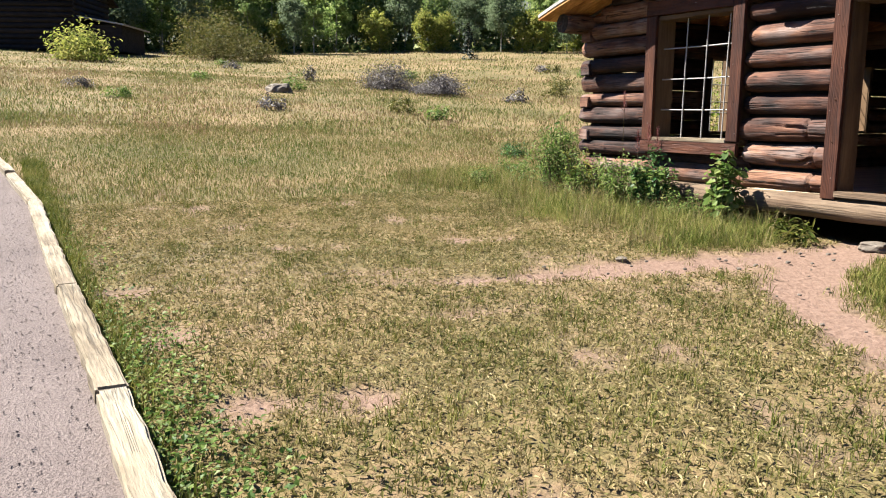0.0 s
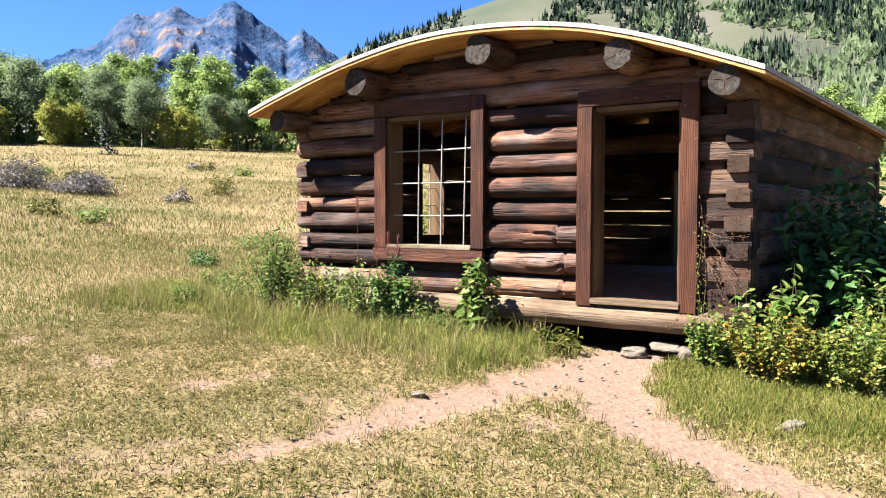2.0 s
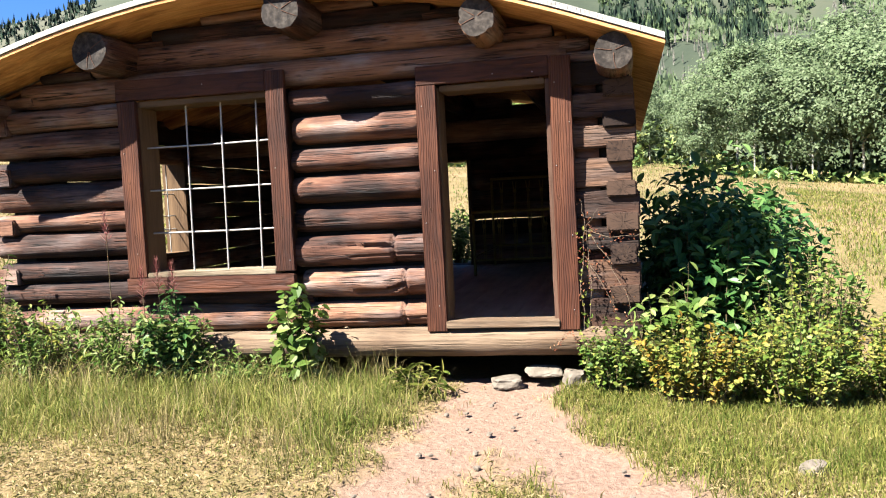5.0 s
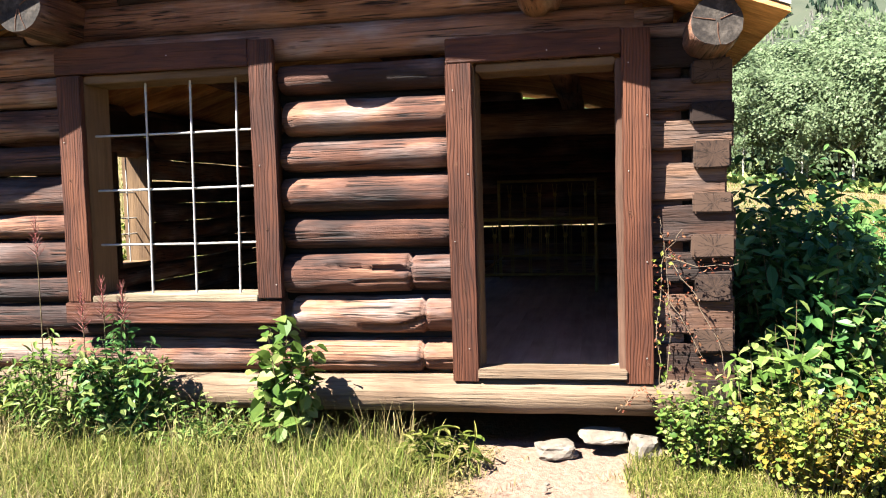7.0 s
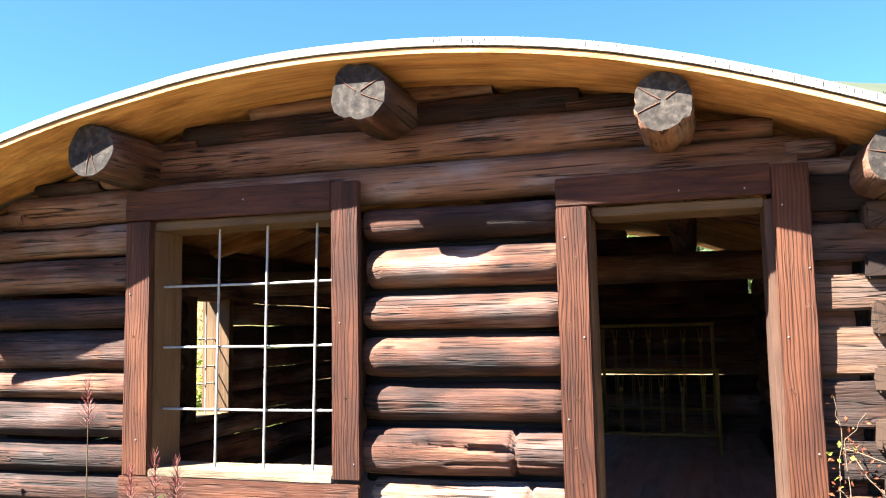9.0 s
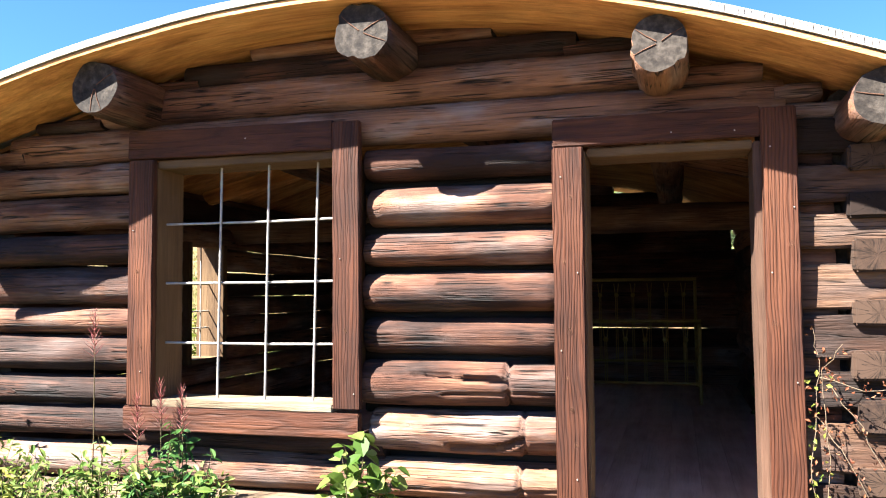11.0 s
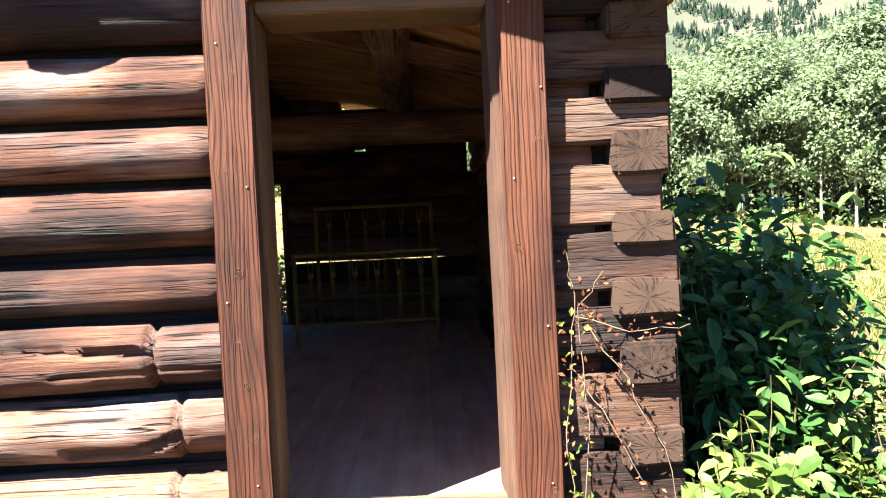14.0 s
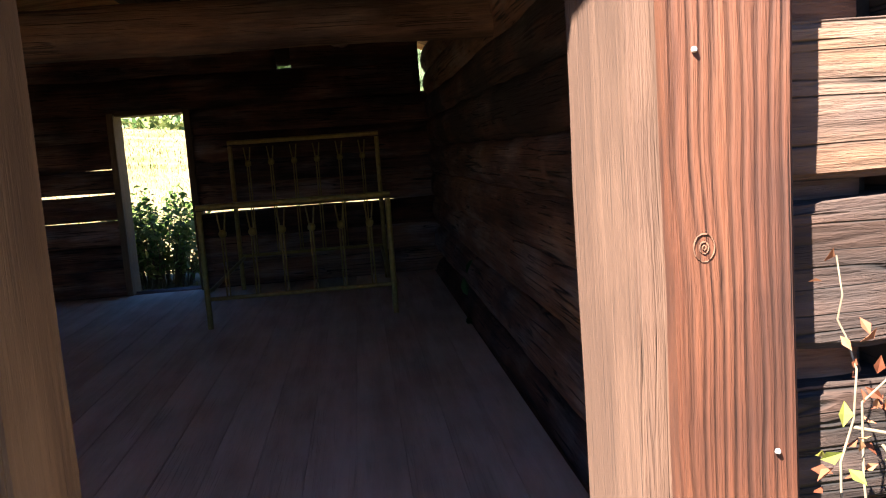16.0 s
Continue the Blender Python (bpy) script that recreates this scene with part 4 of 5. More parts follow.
def tallness(x, y):
    edge = np.clip((y + 1.9 + 0.35 * np.sin(2 * x) + 0.5 * np.clip(x + 1.5, 0, 2)) / 0.9, 0, 1)
    return edge * np.clip((0.2 + 0.1 * np.sin(9 * y) - x) / 0.5, 0, 1) * (x > -6)


xy = tufts(6500, -6.0, 0.25, -2.2, 0.0, lambda x, y: outside(x, y) * tallness(x, y) * (1 - bare(x, y)) * (0.2 + 0.8 * patchy(x, y, 2.5, 1)), 16, 0.045)
h = np.repeat(rng.uniform(0.5, 1.15, len(xy) // 16 + 1), 16)[: len(xy)] * rng.uniform(0.05, 0.27, len(xy)) * (0.25 + 0.75 * tallness(xy[:, 0], xy[:, 1])) * np.where(rng.uniform(0, 1, len(xy)) > 0.93, 1.6, 1)
blades("tall_grass", xy, h, rng.uniform(0.003, 0.007, len(xy)), GRASS_TALL, 1.25, "tall yellow-green grass before the log wall")
xy = tufts(900, -6.0, 0.2, -2.4, -0.05, lambda x, y: outside(x, y) * np.clip(tallness(x, y + 0.3), 0, 1) * (1 - bare(x, y)) * patchy(x, y, 1.7, 4), 14, 0.05)
blades("dry_stalks", xy, rng.uniform(0.12, 0.42, len(xy)), rng.uniform(0.002, 0.0045, len(xy)), GRASS_DRY, 0.8, "straw-coloured dry grass stalks")
xy = scatter(9000, -3, 5.0, -6.72, -6.15, lambda x, y: outside(x, y) * np.clip(0.15 + 0.35 * x, 0.1, 1) * np.clip((-6.28 - y) * 4 + patchy(x, y, 3.1, 2) - 0.45, 0, 1))
cl = np.stack([xy[:, 0], xy[:, 1], gz(xy[:, 0], xy[:, 1]) + rng.uniform(0.02, 0.09, len(xy))], 1)
v, f = leaves(cl, rng.normal(size=cl.shape) * 0.4 + [0, 0, 1], 0.027, rng, 0.85)
tagged(new("clover", tri_mesh("clover", v, f, LEAF_PALE)), "bright green clover along the timber kerb", "clover", kind="stuff")
xy = scatter(60000, 1.0, 5.2, -2.6, -0.1, lambda x, y: outside(x, y) * np.clip((y + 2.3 + 0.3 * (3.5 - x) * 0.3) / 0.6, 0, 1) * (1 - bare(x, y)))
blades("verge_grass", xy, rng.uniform(0.03, 0.12, len(xy)), rng.uniform(0.003, 0.007, len(xy)), GRASS_GREEN, 1.0, "green verge grass and low herbs")


xy = scatter(70000, 4.6, 13, -6.9, 9, lambda x, y: outside(x, y) * np.clip((x - 4.5) / 0.8, 0, 1) * (1 - bare(x, y)) * (0.3 + 0.7 * patchy(x, y, 1.2)) * np.clip((13 - x) / 3, 0, 1))
blades("dry_grass", xy, rng.uniform(0.04, 0.12, len(xy)), rng.uniform(0.005, 0.011, len(xy)), MEADOW, 1.1, "short sunburnt grass beside the path")


def meadow(n, r0, r1, a0, a1, h0, h1, w0, w1, name, label, material=None):
    r, a = np.sqrt(rng.uniform(r0 ** 2, r1 ** 2, n)), np.radians(rng.uniform(a0, a1, n))
    xy = np.stack([3 + r * np.sin(a), -7 + r * np.cos(a)], 1)
    xy = xy[outside(xy[:, 0], xy[:, 1]) & ~((xy[:, 0] > -4.5) & (xy[:, 0] < 5) & (xy[:, 1] < 0))]
    xy = xy[rng.uniform(0, 1, len(xy)) < 0.35 + 0.65 * patchy(xy[:, 0], xy[:, 1], 0.4, 3)]
    k = len(xy)
    blades(name, xy, 0.48 * rng.uniform(h0, h1, k) * (0.6 + 0.6 * patchy(xy[:, 0], xy[:, 1], 0.23, 1)), 0.75 * rng.uniform(w0, w1, k), material or MEADOW, 0.7, label)


meadow(120000, 6, 16, -92, -30, 0.06, 0.22, 0.006, 0.013, "meadow_grass", "dry pinkish meadow grass")
meadow(100000, 6, 18, -92, -30, 0.05, 0.2, 0.006, 0.013, "meadow_grass", "green patches of meadow grass", GRASS_GREEN)
meadow(110000, 15, 34, -92, -25, 0.12, 0.32, 0.014, 0.03, "meadow_grass", "dry pinkish meadow grass")
meadow(80000, 16, 50, -92, -25, 0.10, 0.25, 0.014, 0.03, "meadow_grass", "green patches of meadow grass", GRASS_TALL)
meadow(90000, 32, 75, -92, 40, 0.15, 0.4, 0.03, 0.07, "meadow_grass", "dry pinkish meadow grass")
meadow(40000, 14, 34, -25, 45, 0.12, 0.3, 0.014, 0.03, "meadow_grass", "dry pinkish meadow grass")
meadow(60000, 10, 40, 8, 48, 0.12, 0.34, 0.02, 0.04, "meadow_grass", "green patches of meadow grass", GRASS_GREEN)


# ---- shrubs and herbs ----
def shrub(name, x, y, sx, sy, sz, nleaf, size, material, label, seed, aspect=0.5, stems=14, clumps=26, hollow=0.55, category="shrub", group="", lump=0.22):
    """Stems from one root and leaves in clumps on an uneven dome."""
    g = np.random.default_rng(seed)
    z = float(gz(x, y))
    sx, sy = (sx * 1.25, sy * 1.25) if category == "weed" else (sx, sy)
    t = thing(name, label, category, Matrix.Translation((x, y, z - 0.02)), group)
    d = g.normal(size=(clumps, 3)); d[:, 2] = np.abs(d[:, 2]) * 0.9 + 0.1
    d /= np.linalg.norm(d, axis=1, keepdims=True)
    ctr = d * g.uniform(hollow, 1.0, (clumps, 1)) * [sx, sy, sz]
    nleaf, size = (int(nleaf * 3.2), size * 1.05) if category == "weed" else (int(nleaf * 2.2), size * 0.8) if size < 0.07 else (int(nleaf * 1.4), size * 1.05)
    per = nleaf // clumps
    c = np.repeat(ctr, per, 0) + g.normal(size=(clumps * per, 3)) * np.array([sx, sy, sz]) * lump
    c[:, 2] = np.abs(c[:, 2]) + 0.02
    nrm = c / [sx, sy, sz] * 0.6 + g.normal(size=c.shape) * 0.45 + [0, 0, 0.6]
    v, f = (broad_leaves if size > 0.055 and len(c) < 6000 else leaves)(c, nrm, size, g, aspect)
    part("foliage", tri_mesh("foliage", v, f, material), t)
    lines_ = []
    for k in range(stems):
        e = ctr[k % clumps]
        lines_.append(([(g.normal() * 0.04, g.normal() * 0.04, 0), tuple(e * [0.35, 0.35, 0.55] + g.normal(size=3) * 0.02), tuple(e)], 0.009 * min(1.6, sz + 0.3), 0.002))
    part("branching_stalk", rods("branching_stalk", lines_, STEM, 5), t)
    return t


def cane_shrub(name, x, y, sx, sy, sz, canes, per, size, material, label, seed, aspect=0.5, category="shrub", group="", droop=0.15, second=None):
    """Arching canes from one root with leaves set alternately along them; second: a material for some of the canes."""
    g = np.random.default_rng(seed)
    t = thing(name, label, category, Matrix.Translation((x, y, float(gz(x, y)) - 0.02)), group)
    stalks, spots, ups = [], ([], []), ([], [])
    for k in range(canes):
        a, q = g.uniform(0, 2 * math.pi), math.sqrt(g.uniform(0, 1))
        base = np.array([math.cos(a) * sx, math.sin(a) * sy, 0]) * q * 0.55
        tip = np.array([math.cos(a) * sx, math.sin(a) * sy, 0]) * q + g.normal(size=3) * [0.12 * sx, 0.12 * sy, 0]
        h = sz * g.uniform(0.5, 1.05) * (1 - 0.3 * q)
        line = [tuple(base + (tip - base) * s ** 1.4 + np.array([0, 0, h * (s * (1 + droop) - droop * s ** 3)]) + g.normal(size=3) * 0.006 * (s > 0)) for s in np.linspace(0, 1, 6)]
        stalks.append((line, 0.0035 + 0.003 * sz, 0.0012))
        which = 1 if second is not None and g.uniform() < 0.35 else 0
        P = np.array(line)
        for j in range(per):
            s = 0.18 + 0.82 * (j + g.uniform(0, 0.6)) / per
            i = min(int(s * 5), 4)
            p = P[i] + (P[i + 1] - P[i]) * (s * 5 - i)
            w = j * 2.4 + g.normal() * 0.4
            o = np.array([math.cos(w), math.sin(w), 0.15]) * size * (0.75 - 0.35 * s)
            spots[which].append(p + o)
            ups[which].append(o / size * 0.7 + [0, 0, 0.75] + g.normal(size=3) * 0.3)
    for c, u, m_ in zip(spots, ups, (material, second)):
        if c:
            v, f = broad_leaves(np.array(c), np.array(u), size, g, aspect)
            part("foliage", tri_mesh("foliage", v, f, m_), t)
    tagged(part("branching_stalk", rods("branching_stalk", stalks, STEM, 4), t), kind="stuff")
    return t


# big dark shrub and its neighbours along the right wall
shrub("shrub", 2.28, 1.15, 0.62, 0.75, 1.62, 2600, 0.115, LEAF_DARK, "large dark green broad-leaved shrub beside the cabin", 11, 0.45, 24, 60, 0.5, lump=0.17)
shrub("shrub", 2.6, 2.6, 0.8, 0.9, 1.55, 1800, 0.12, LEAF_DARK, "large dark green shrub along the side wall", 12, 0.45, 20, 50, 0.5, lump=0.18)
shrub("shrub", 2.3, 4.6, 0.7, 1.0, 1.4, 1200, 0.13, LEAF_DARK, "large dark green shrub along the side wall", 13, 0.45, 16, 40)
cane_shrub("shrub", 2.22, 0.95, 0.62, 0.65, 1.85, 60, 22, 0.15, LEAF_DARK, "tall dark green shrub with long leaves beside the cabin", 111, 0.42)
cane_shrub("shrub", 2.75, 2.2, 0.75, 0.85, 1.75, 44, 22, 0.15, LEAF_DARK, "tall dark green shrub with long leaves along the side wall", 112, 0.42)
cane_shrub("shrub", 1.93, 0.02, 0.26, 0.22, 1.05, 16, 14, 0.11, LEAF_PALE, "pale green broad-leaved shoots by the corner", 14, 0.55)
cane_shrub("shrub", 2.85, 0.3, 0.5, 0.45, 1.15, 90, 26, 0.052, LEAF_PALE, "yellowing shrub beside the dark bush", 15, 0.6, second=LEAF_YELLOW)
cane_shrub("shrub", 1.42, -0.27, 0.26, 0.2, 0.62, 70, 20, 0.042, LEAF_PALE, "low yellow-green currant shrub by the doorway", 16, 0.8, group="yellow shrubs", second=LEAF_YELLOW)
cane_shrub("shrub", 1.98, -0.48, 0.46, 0.32, 0.66, 150, 22, 0.040, LEAF_YELLOW, "low yellow-green currant shrub by the doorway", 17, 0.8, group="yellow shrubs", second=LEAF_ORANGE)
cane_shrub("shrub", 2.62, -0.5, 0.46, 0.36, 0.68, 150, 22, 0.040, LEAF_YELLOW, "low yellow-green currant shrub by the doorway", 18, 0.8, group="yellow shrubs", second=LEAF_PALE)
cane_shrub("shrub", 3.3, -0.4, 0.46, 0.38, 0.7, 140, 22, 0.042, LEAF_YELLOW, "low yellow-green currant shrub in the grass", 19, 0.8, group="yellow shrubs", second=LEAF_ORANGE)
cane_shrub("shrub", 1.66, -0.2, 0.16, 0.14, 0.85, 12, 14, 0.08, LEAF_PALE, "pale green shoots before the log corner", 20, 0.6)
# weeds along the front wall
cane_shrub("weed", -3.75, -0.45, 0.36, 0.34, 1.25, 60, 28, 0.075, LEAF_PALE, "tall leafy green weed at the cabin corner", 21, 0.32, "weed")
cane_shrub("weed", -3.2, -0.5, 0.5, 0.32, 0.82, 75, 24, 0.065, LEAF_PALE, "leafy green weeds before the log wall", 22, 0.36, "weed", second=LEAF_YELLOW)
cane_shrub("weed", -2.05, -0.32, 0.32, 0.27, 0.85, 60, 24, 0.08, LEAF_DARK, "dense dark green weed under the window", 23, 0.42, "weed", second=LEAF_PALE)
cane_shrub("weed", -2.45, -0.45, 0.36, 0.3, 0.8, 55, 22, 0.07, LEAF_PALE, "leafy green weeds under the window", 24, 0.36, "weed")
cane_shrub("weed", -1.0, -0.28, 0.2, 0.18, 1.1, 15, 18, 0.105, LEAF_PALE, "young raspberry cane with broad green leaves", 25, 0.75, "weed", droop=0.35)
cane_shrub("weed", -1.5, -0.35, 0.36, 0.25, 0.45, 45, 16, 0.055, LEAF_PALE, "low weeds under the window", 26, 0.4, "weed")
shrub("weed", 0.02, -0.42, 0.16, 0.14, 0.26, 60, 0.16, GRASS_GREEN, "tuft of broad green leaves beside the path", 27, 0.12, 4, 8, 0.3, "weed")
for k, (x, yy, s, hh) in enumerate(((-4.5, -0.5, 0.25, 0.5), (-5.4, -0.1, 0.22, 0.35), (-7.6, 1.3, 0.22, 0.3), (-4.9, -1.0, 0.2, 0.25), (-9.0, 3.5, 0.3, 0.3))):
    shrub("weed", x, yy, s, s, hh, 160, 0.06, LEAF_PALE if k != 2 else LEAF_DARK, "leafy weed in the meadow grass", 40 + k, 0.35, 8, 16, 0.4, "weed")

for k, (x, yy, hh) in enumerate(((-2.57, -0.38, 1.42), (-2.16, -0.34, 1.05), (-2.25, -0.42, 0.98), (-2.05, -0.3, 1.02))):
    z = float(gz(x, yy))
    t = thing("fireweed", "fireweed stalk with a dry pink-red seed spike", "weed", Matrix.Translation((x, yy, z)), "fireweeds")
    part("stem", rods("stem", [([(0, 0, 0), (0.02, 0, hh * 0.5), (0.01, 0.01, hh)], 0.005, 0.002)], STEM, 5), t)
    sp_ = []
    for q in range(34):
        zz = hh - 0.24 * q / 34
        a = q * 2.4
        l_ = 0.02 + 0.045 * q / 34
        sp_.append(([(0.01, 0.005, zz - 0.02), (0.01 + l_ * math.cos(a), l_ * math.sin(a), zz + 0.03)], 0.0022, 0.001))
    part("seed_spike", rods("seed_spike", sp_, FIREWEED, 4), t, "dry pink-red seed pods")

# dry vine on the corner logs
vine = thing("vine", "half-dry vine with red and green leaves climbing the log corner", "vine", Matrix.Translation((1.22, -0.02, float(gz(1.2, -0.1)))))
g = np.random.default_rng(5)
VL = [[(0, 0, 0.2), (-0.02, -0.05, 0.7), (0.0, -0.04, 1.0), (0.03, -0.05, 1.25), (-0.0, -0.05, 1.4)],
      [(0.02, 0, 0.2), (0.05, -0.06, 0.8), (0.03, -0.05, 1.2), (0.12, -0.08, 1.33)],
      [(0.03, -0.05, 1.18), (0.2, -0.1, 1.12), (0.42, -0.07, 1.13)], [(0.05, -0.05, 1.15), (0.18, -0.08, 0.95), (0.3, -0.1, 0.7), (0.35, -0.12, 0.4)],
      [(0, -0.02, 0.98), (0.1, -0.08, 0.85), (0.22, -0.1, 0.6)], [(0, 0, 0.3), (-0.12, -0.12, 0.42), (-0.25, -0.16, 0.3)]]
part("branching_stalk", rods("branching_stalk", [([tuple(np.array(l[j]) * (1 - q) + np.array(l[j + 1]) * q + g.normal(size=3) * [0.007, 0.004, 0.007]) for j in range(len(l) - 1) for q in (0, 0.25, 0.5, 0.75)] + [l[-1]], 0.0026, 0.0012) for l in VL], DRYSTEM, 6), vine)
cc = np.concatenate([np.array(l)[i] + (np.array(l)[i + 1] - np.array(l)[i]) * g.uniform(0, 1, (40, 1)) + g.normal(size=(40, 3)) * [0.02, 0.012, 0.02] for l in VL for i in [g.integers(0, len(l) - 1, 40)]])
v, f = leaves(cc, g.normal(size=cc.shape) + [0, -1, 0.3], 0.024, g, 0.5)
part("dry_foliage", tri_mesh("dry_foliage", v, f, LEAF_RED), vine, "curled red-brown leaves")
c2 = np.array([(g.normal() * 0.03, -0.07 + g.normal() * 0.02, g.uniform(0.35, 1.2)) for _ in range(46)])
v, f = leaves(c2, g.normal(size=(46, 3)) + [0, -1, 0.3], 0.03, g, 0.6)
part("green_foliage", tri_mesh("green_foliage", v, f, LEAF_YELLOW), vine, "small yellow-green leaves")

# shrubs seen through the back doorway and side windows
cane_shrub("shrub", -1.75, 8.5, 0.85, 0.6, 1.3, 140, 20, 0.095, LEAF_PALE, "sunlit green shrub behind the back doorway", 31, 0.55, group="shrubs behind the cabin")
cane_shrub("shrub", -0.6, 8.6, 0.75, 0.6, 0.85, 60, 18, 0.09, LEAF_PALE, "sunlit green shrub behind the back doorway", 32, 0.55, group="shrubs behind the cabin")
shrub("shrub", -5.6, 4.2, 0.9, 1.4, 1.35, 1500, 0.10, LEAF_YELLOW, "sunlit green shrub outside the side windows", 33, 0.5, 20, 40, group="shrubs behind the cabin")
shrub("shrub", -5.3, 7.0, 0.8, 1.2, 1.5, 1200, 0.10, LEAF_PALE, "sunlit green shrub outside the side windows", 34, 0.5, 20, 40, group="shrubs behind the cabin")

# meadow shrubs
shrub("sagebrush", -23.3, 5.9, 1.3, 0.9, 0.9, 2600, 0.12, SAGE, "low grey-violet sagebrush in the meadow", 51, 0.25, 30, 50, 0.45, "sagebrush", "sagebrush clump")
shrub("sagebrush", -21.0, 6.8, 1.5, 0.8, 0.62, 2600, 0.12, SAGE, "low grey-violet sagebrush in the meadow", 52, 0.25, 30, 50, 0.45, "sagebrush", "sagebrush clump")
shrub("shrub", -45.0, 4.5, 3.0, 2.4, 2.5, 5200, 0.16, WILLOW, "rounded yellow-green willow bush in the meadow", 53, 0.35, 30, 80, 0.45, group="willows")
shrub("shrub", -42.5, 6.2, 1.6, 1.4, 1.5, 1800, 0.16, WILLOW, "rounded yellow-green willow bush in the meadow", 54, 0.35, 20, 40, 0.45, group="willows")
shrub("shrub", -39, -3.4, 1.7, 1.4, 1.7, 1600, 0.2, ASPEN[2], "bright green bush before the far cabin", 55, 0.4, 16, 36)
shrub("shrub", -22, -5.0, 0.5, 0.4, 0.3, 300, 0.1, SAGE, "small grey bush in the grass", 56, 0.3, 8, 14)
shrub("shrub", -19, -4.2, 0.45, 0.4, 0.3, 300, 0.1, LEAF_PALE, "small green bush in the grass", 57, 0.3, 8, 14)
for k in range(16):
    a, r = math.radians(rng.uniform(-80, -48)), rng.uniform(18, 45)
    shrub("shrub", 3 + r * math.sin(a), -7 + r * math.cos(a), 0.5, 0.4, rng.uniform(0.25, 0.5), 160, 0.14, (LEAF_PALE, SAGE, WILLOW)[k % 3], "small low bush in the meadow", 70 + k, 0.35, 6, 10, group="meadow bushes")


# ---- trees ----
def tree(name, height, width, material, label, seed, bare_to=0.3, leaf=0.17, n=6000, conifer=False):
    """An aspen: pale tapered trunk, limbs and a broken crown of small leaf sprays."""
    g = np.random.default_rng(seed)
    t = thing(name, label, "tree")
    lean = g.normal(size=2) * 0.25
    trunk = [(lean[0] * q * q, lean[1] * q * q, height * q - 0.3) for q in np.linspace(0, 1, 7)]
    limbs = [(trunk, 0.11 * height / 10, 0.02)]
    cl = []
    for k in range(34):
        q = g.uniform(bare_to, 1.0)
        a = g.uniform(0, 2 * math.pi)
        if conifer:
            rad = width * (1.05 - q)
        else:
            rad = width * math.sin(math.pi * min(1, (q - bare_to + 0.12) / (1.12 - bare_to))) ** 0.6 * g.uniform(0.45, 1.05)
        b = np.array([lean[0] * q * q, lean[1] * q * q, height * q])
        e = b + np.array([math.cos(a) * rad, math.sin(a) * rad, (-0.12 if conifer else 0.35) * rad])
        limbs.append(([tuple(b - [0, 0, 0.3 * rad]), tuple((b + e) / 2), tuple(e)], 0.03, 0.008))
        cl += [e, (b + e) / 2 + g.normal(size=3) * 0.2]
    part("trunk", rods("trunk", limbs, BARK, 5), t)
    cl = np.array(cl)
    per = n // len(cl)
    c = np.repeat(cl, per, 0) + g.normal(size=(len(cl) * per, 3)) * np.array([1, 1, 0.8]) * width * 0.17
    v, f = small_leaves(c, leaf, g, (c - [0, 0, height * (0.5 + bare_to / 2)]) * [1, 1, 0.5])
    part("crown", tri_mesh("crown", v, f, material), t)
    return t


protos = [tree("aspen_tree", 9.0, 2.3, ASPEN[0], "tall green aspen with a pale trunk at the meadow's edge", 1, 0.2, 0.19, 4200),
          tree("aspen_tree", 7.5, 2.2, ASPEN[1], "grey-green aspen with a pale trunk at the meadow's edge", 2, 0.25, 0.135, 7600),
          tree("aspen_tree", 5.5, 2.0, ASPEN[2], "young yellow-green aspen at the meadow's edge", 3, 0.1, 0.17, 4000),
          tree("aspen_tree", 10.5, 2.5, ASPEN[0], "tall dark green aspen at the meadow's edge", 4, 0.15, 0.19, 4600),
          tree("aspen_tree", 8.2, 2.5, ASPEN[1], "grey-green spreading aspen at the meadow's edge", 5, 0.3, 0.135, 7600)]
first = [True] * 5


def plant(j, x, y, s):
    m = pose(x, y, float(gz(x, y)), 0, 0, random.uniform(0, 360)) @ Matrix.Diagonal((s, s, s, 1))
    if first[j]:
        first[j] = False
        protos[j].matrix_world = m
        protos[j]["group"] = "woods round the meadow"
    else:
        ob = copy_thing(protos[j], m)
        ob.scale = (s, s, s)


random.seed(4)
az = -96.0
while az < -1:
    for row in range(4):
        a = math.radians(az + random.uniform(-0.8, 0.8))
        r = 58 + row * 3.2 + random.uniform(-1.8, 1.8)
        far = 1.0 if az < -30 else 1.15
        x, yy = 3 + far * r * math.sin(a), -7 + far * r * math.cos(a)
        j = random.choice((2, 2, 1, 4, 0)) if row == 0 else random.choice((0, 3, 3, 4, 0))
        plant(j, x, yy, random.uniform(0.72, 0.98) * (0.64 if row == 0 else 0.76) * (0.84 if az > -62 else 1.0))
    az += 1.55
az = 0.0
while az < 44:
    for row in range(4):
        a = math.radians(az + random.uniform(-1, 1))
        r = (70 if az < 6 else 52) + row * 3.4 + random.uniform(-1.5, 1.5)
        x, yy = 0.8 + r * math.sin(a), -4 + r * math.cos(a)
        plant(random.choice((1, 4, 4, 1, 1, 4)), x, yy, random.uniform(0.85, 1.1) * (1.15 if row < 2 else 1.5) * (0.62 if az < 9 else 0.82 if az < 15 else 1.0))
    az += 2.3
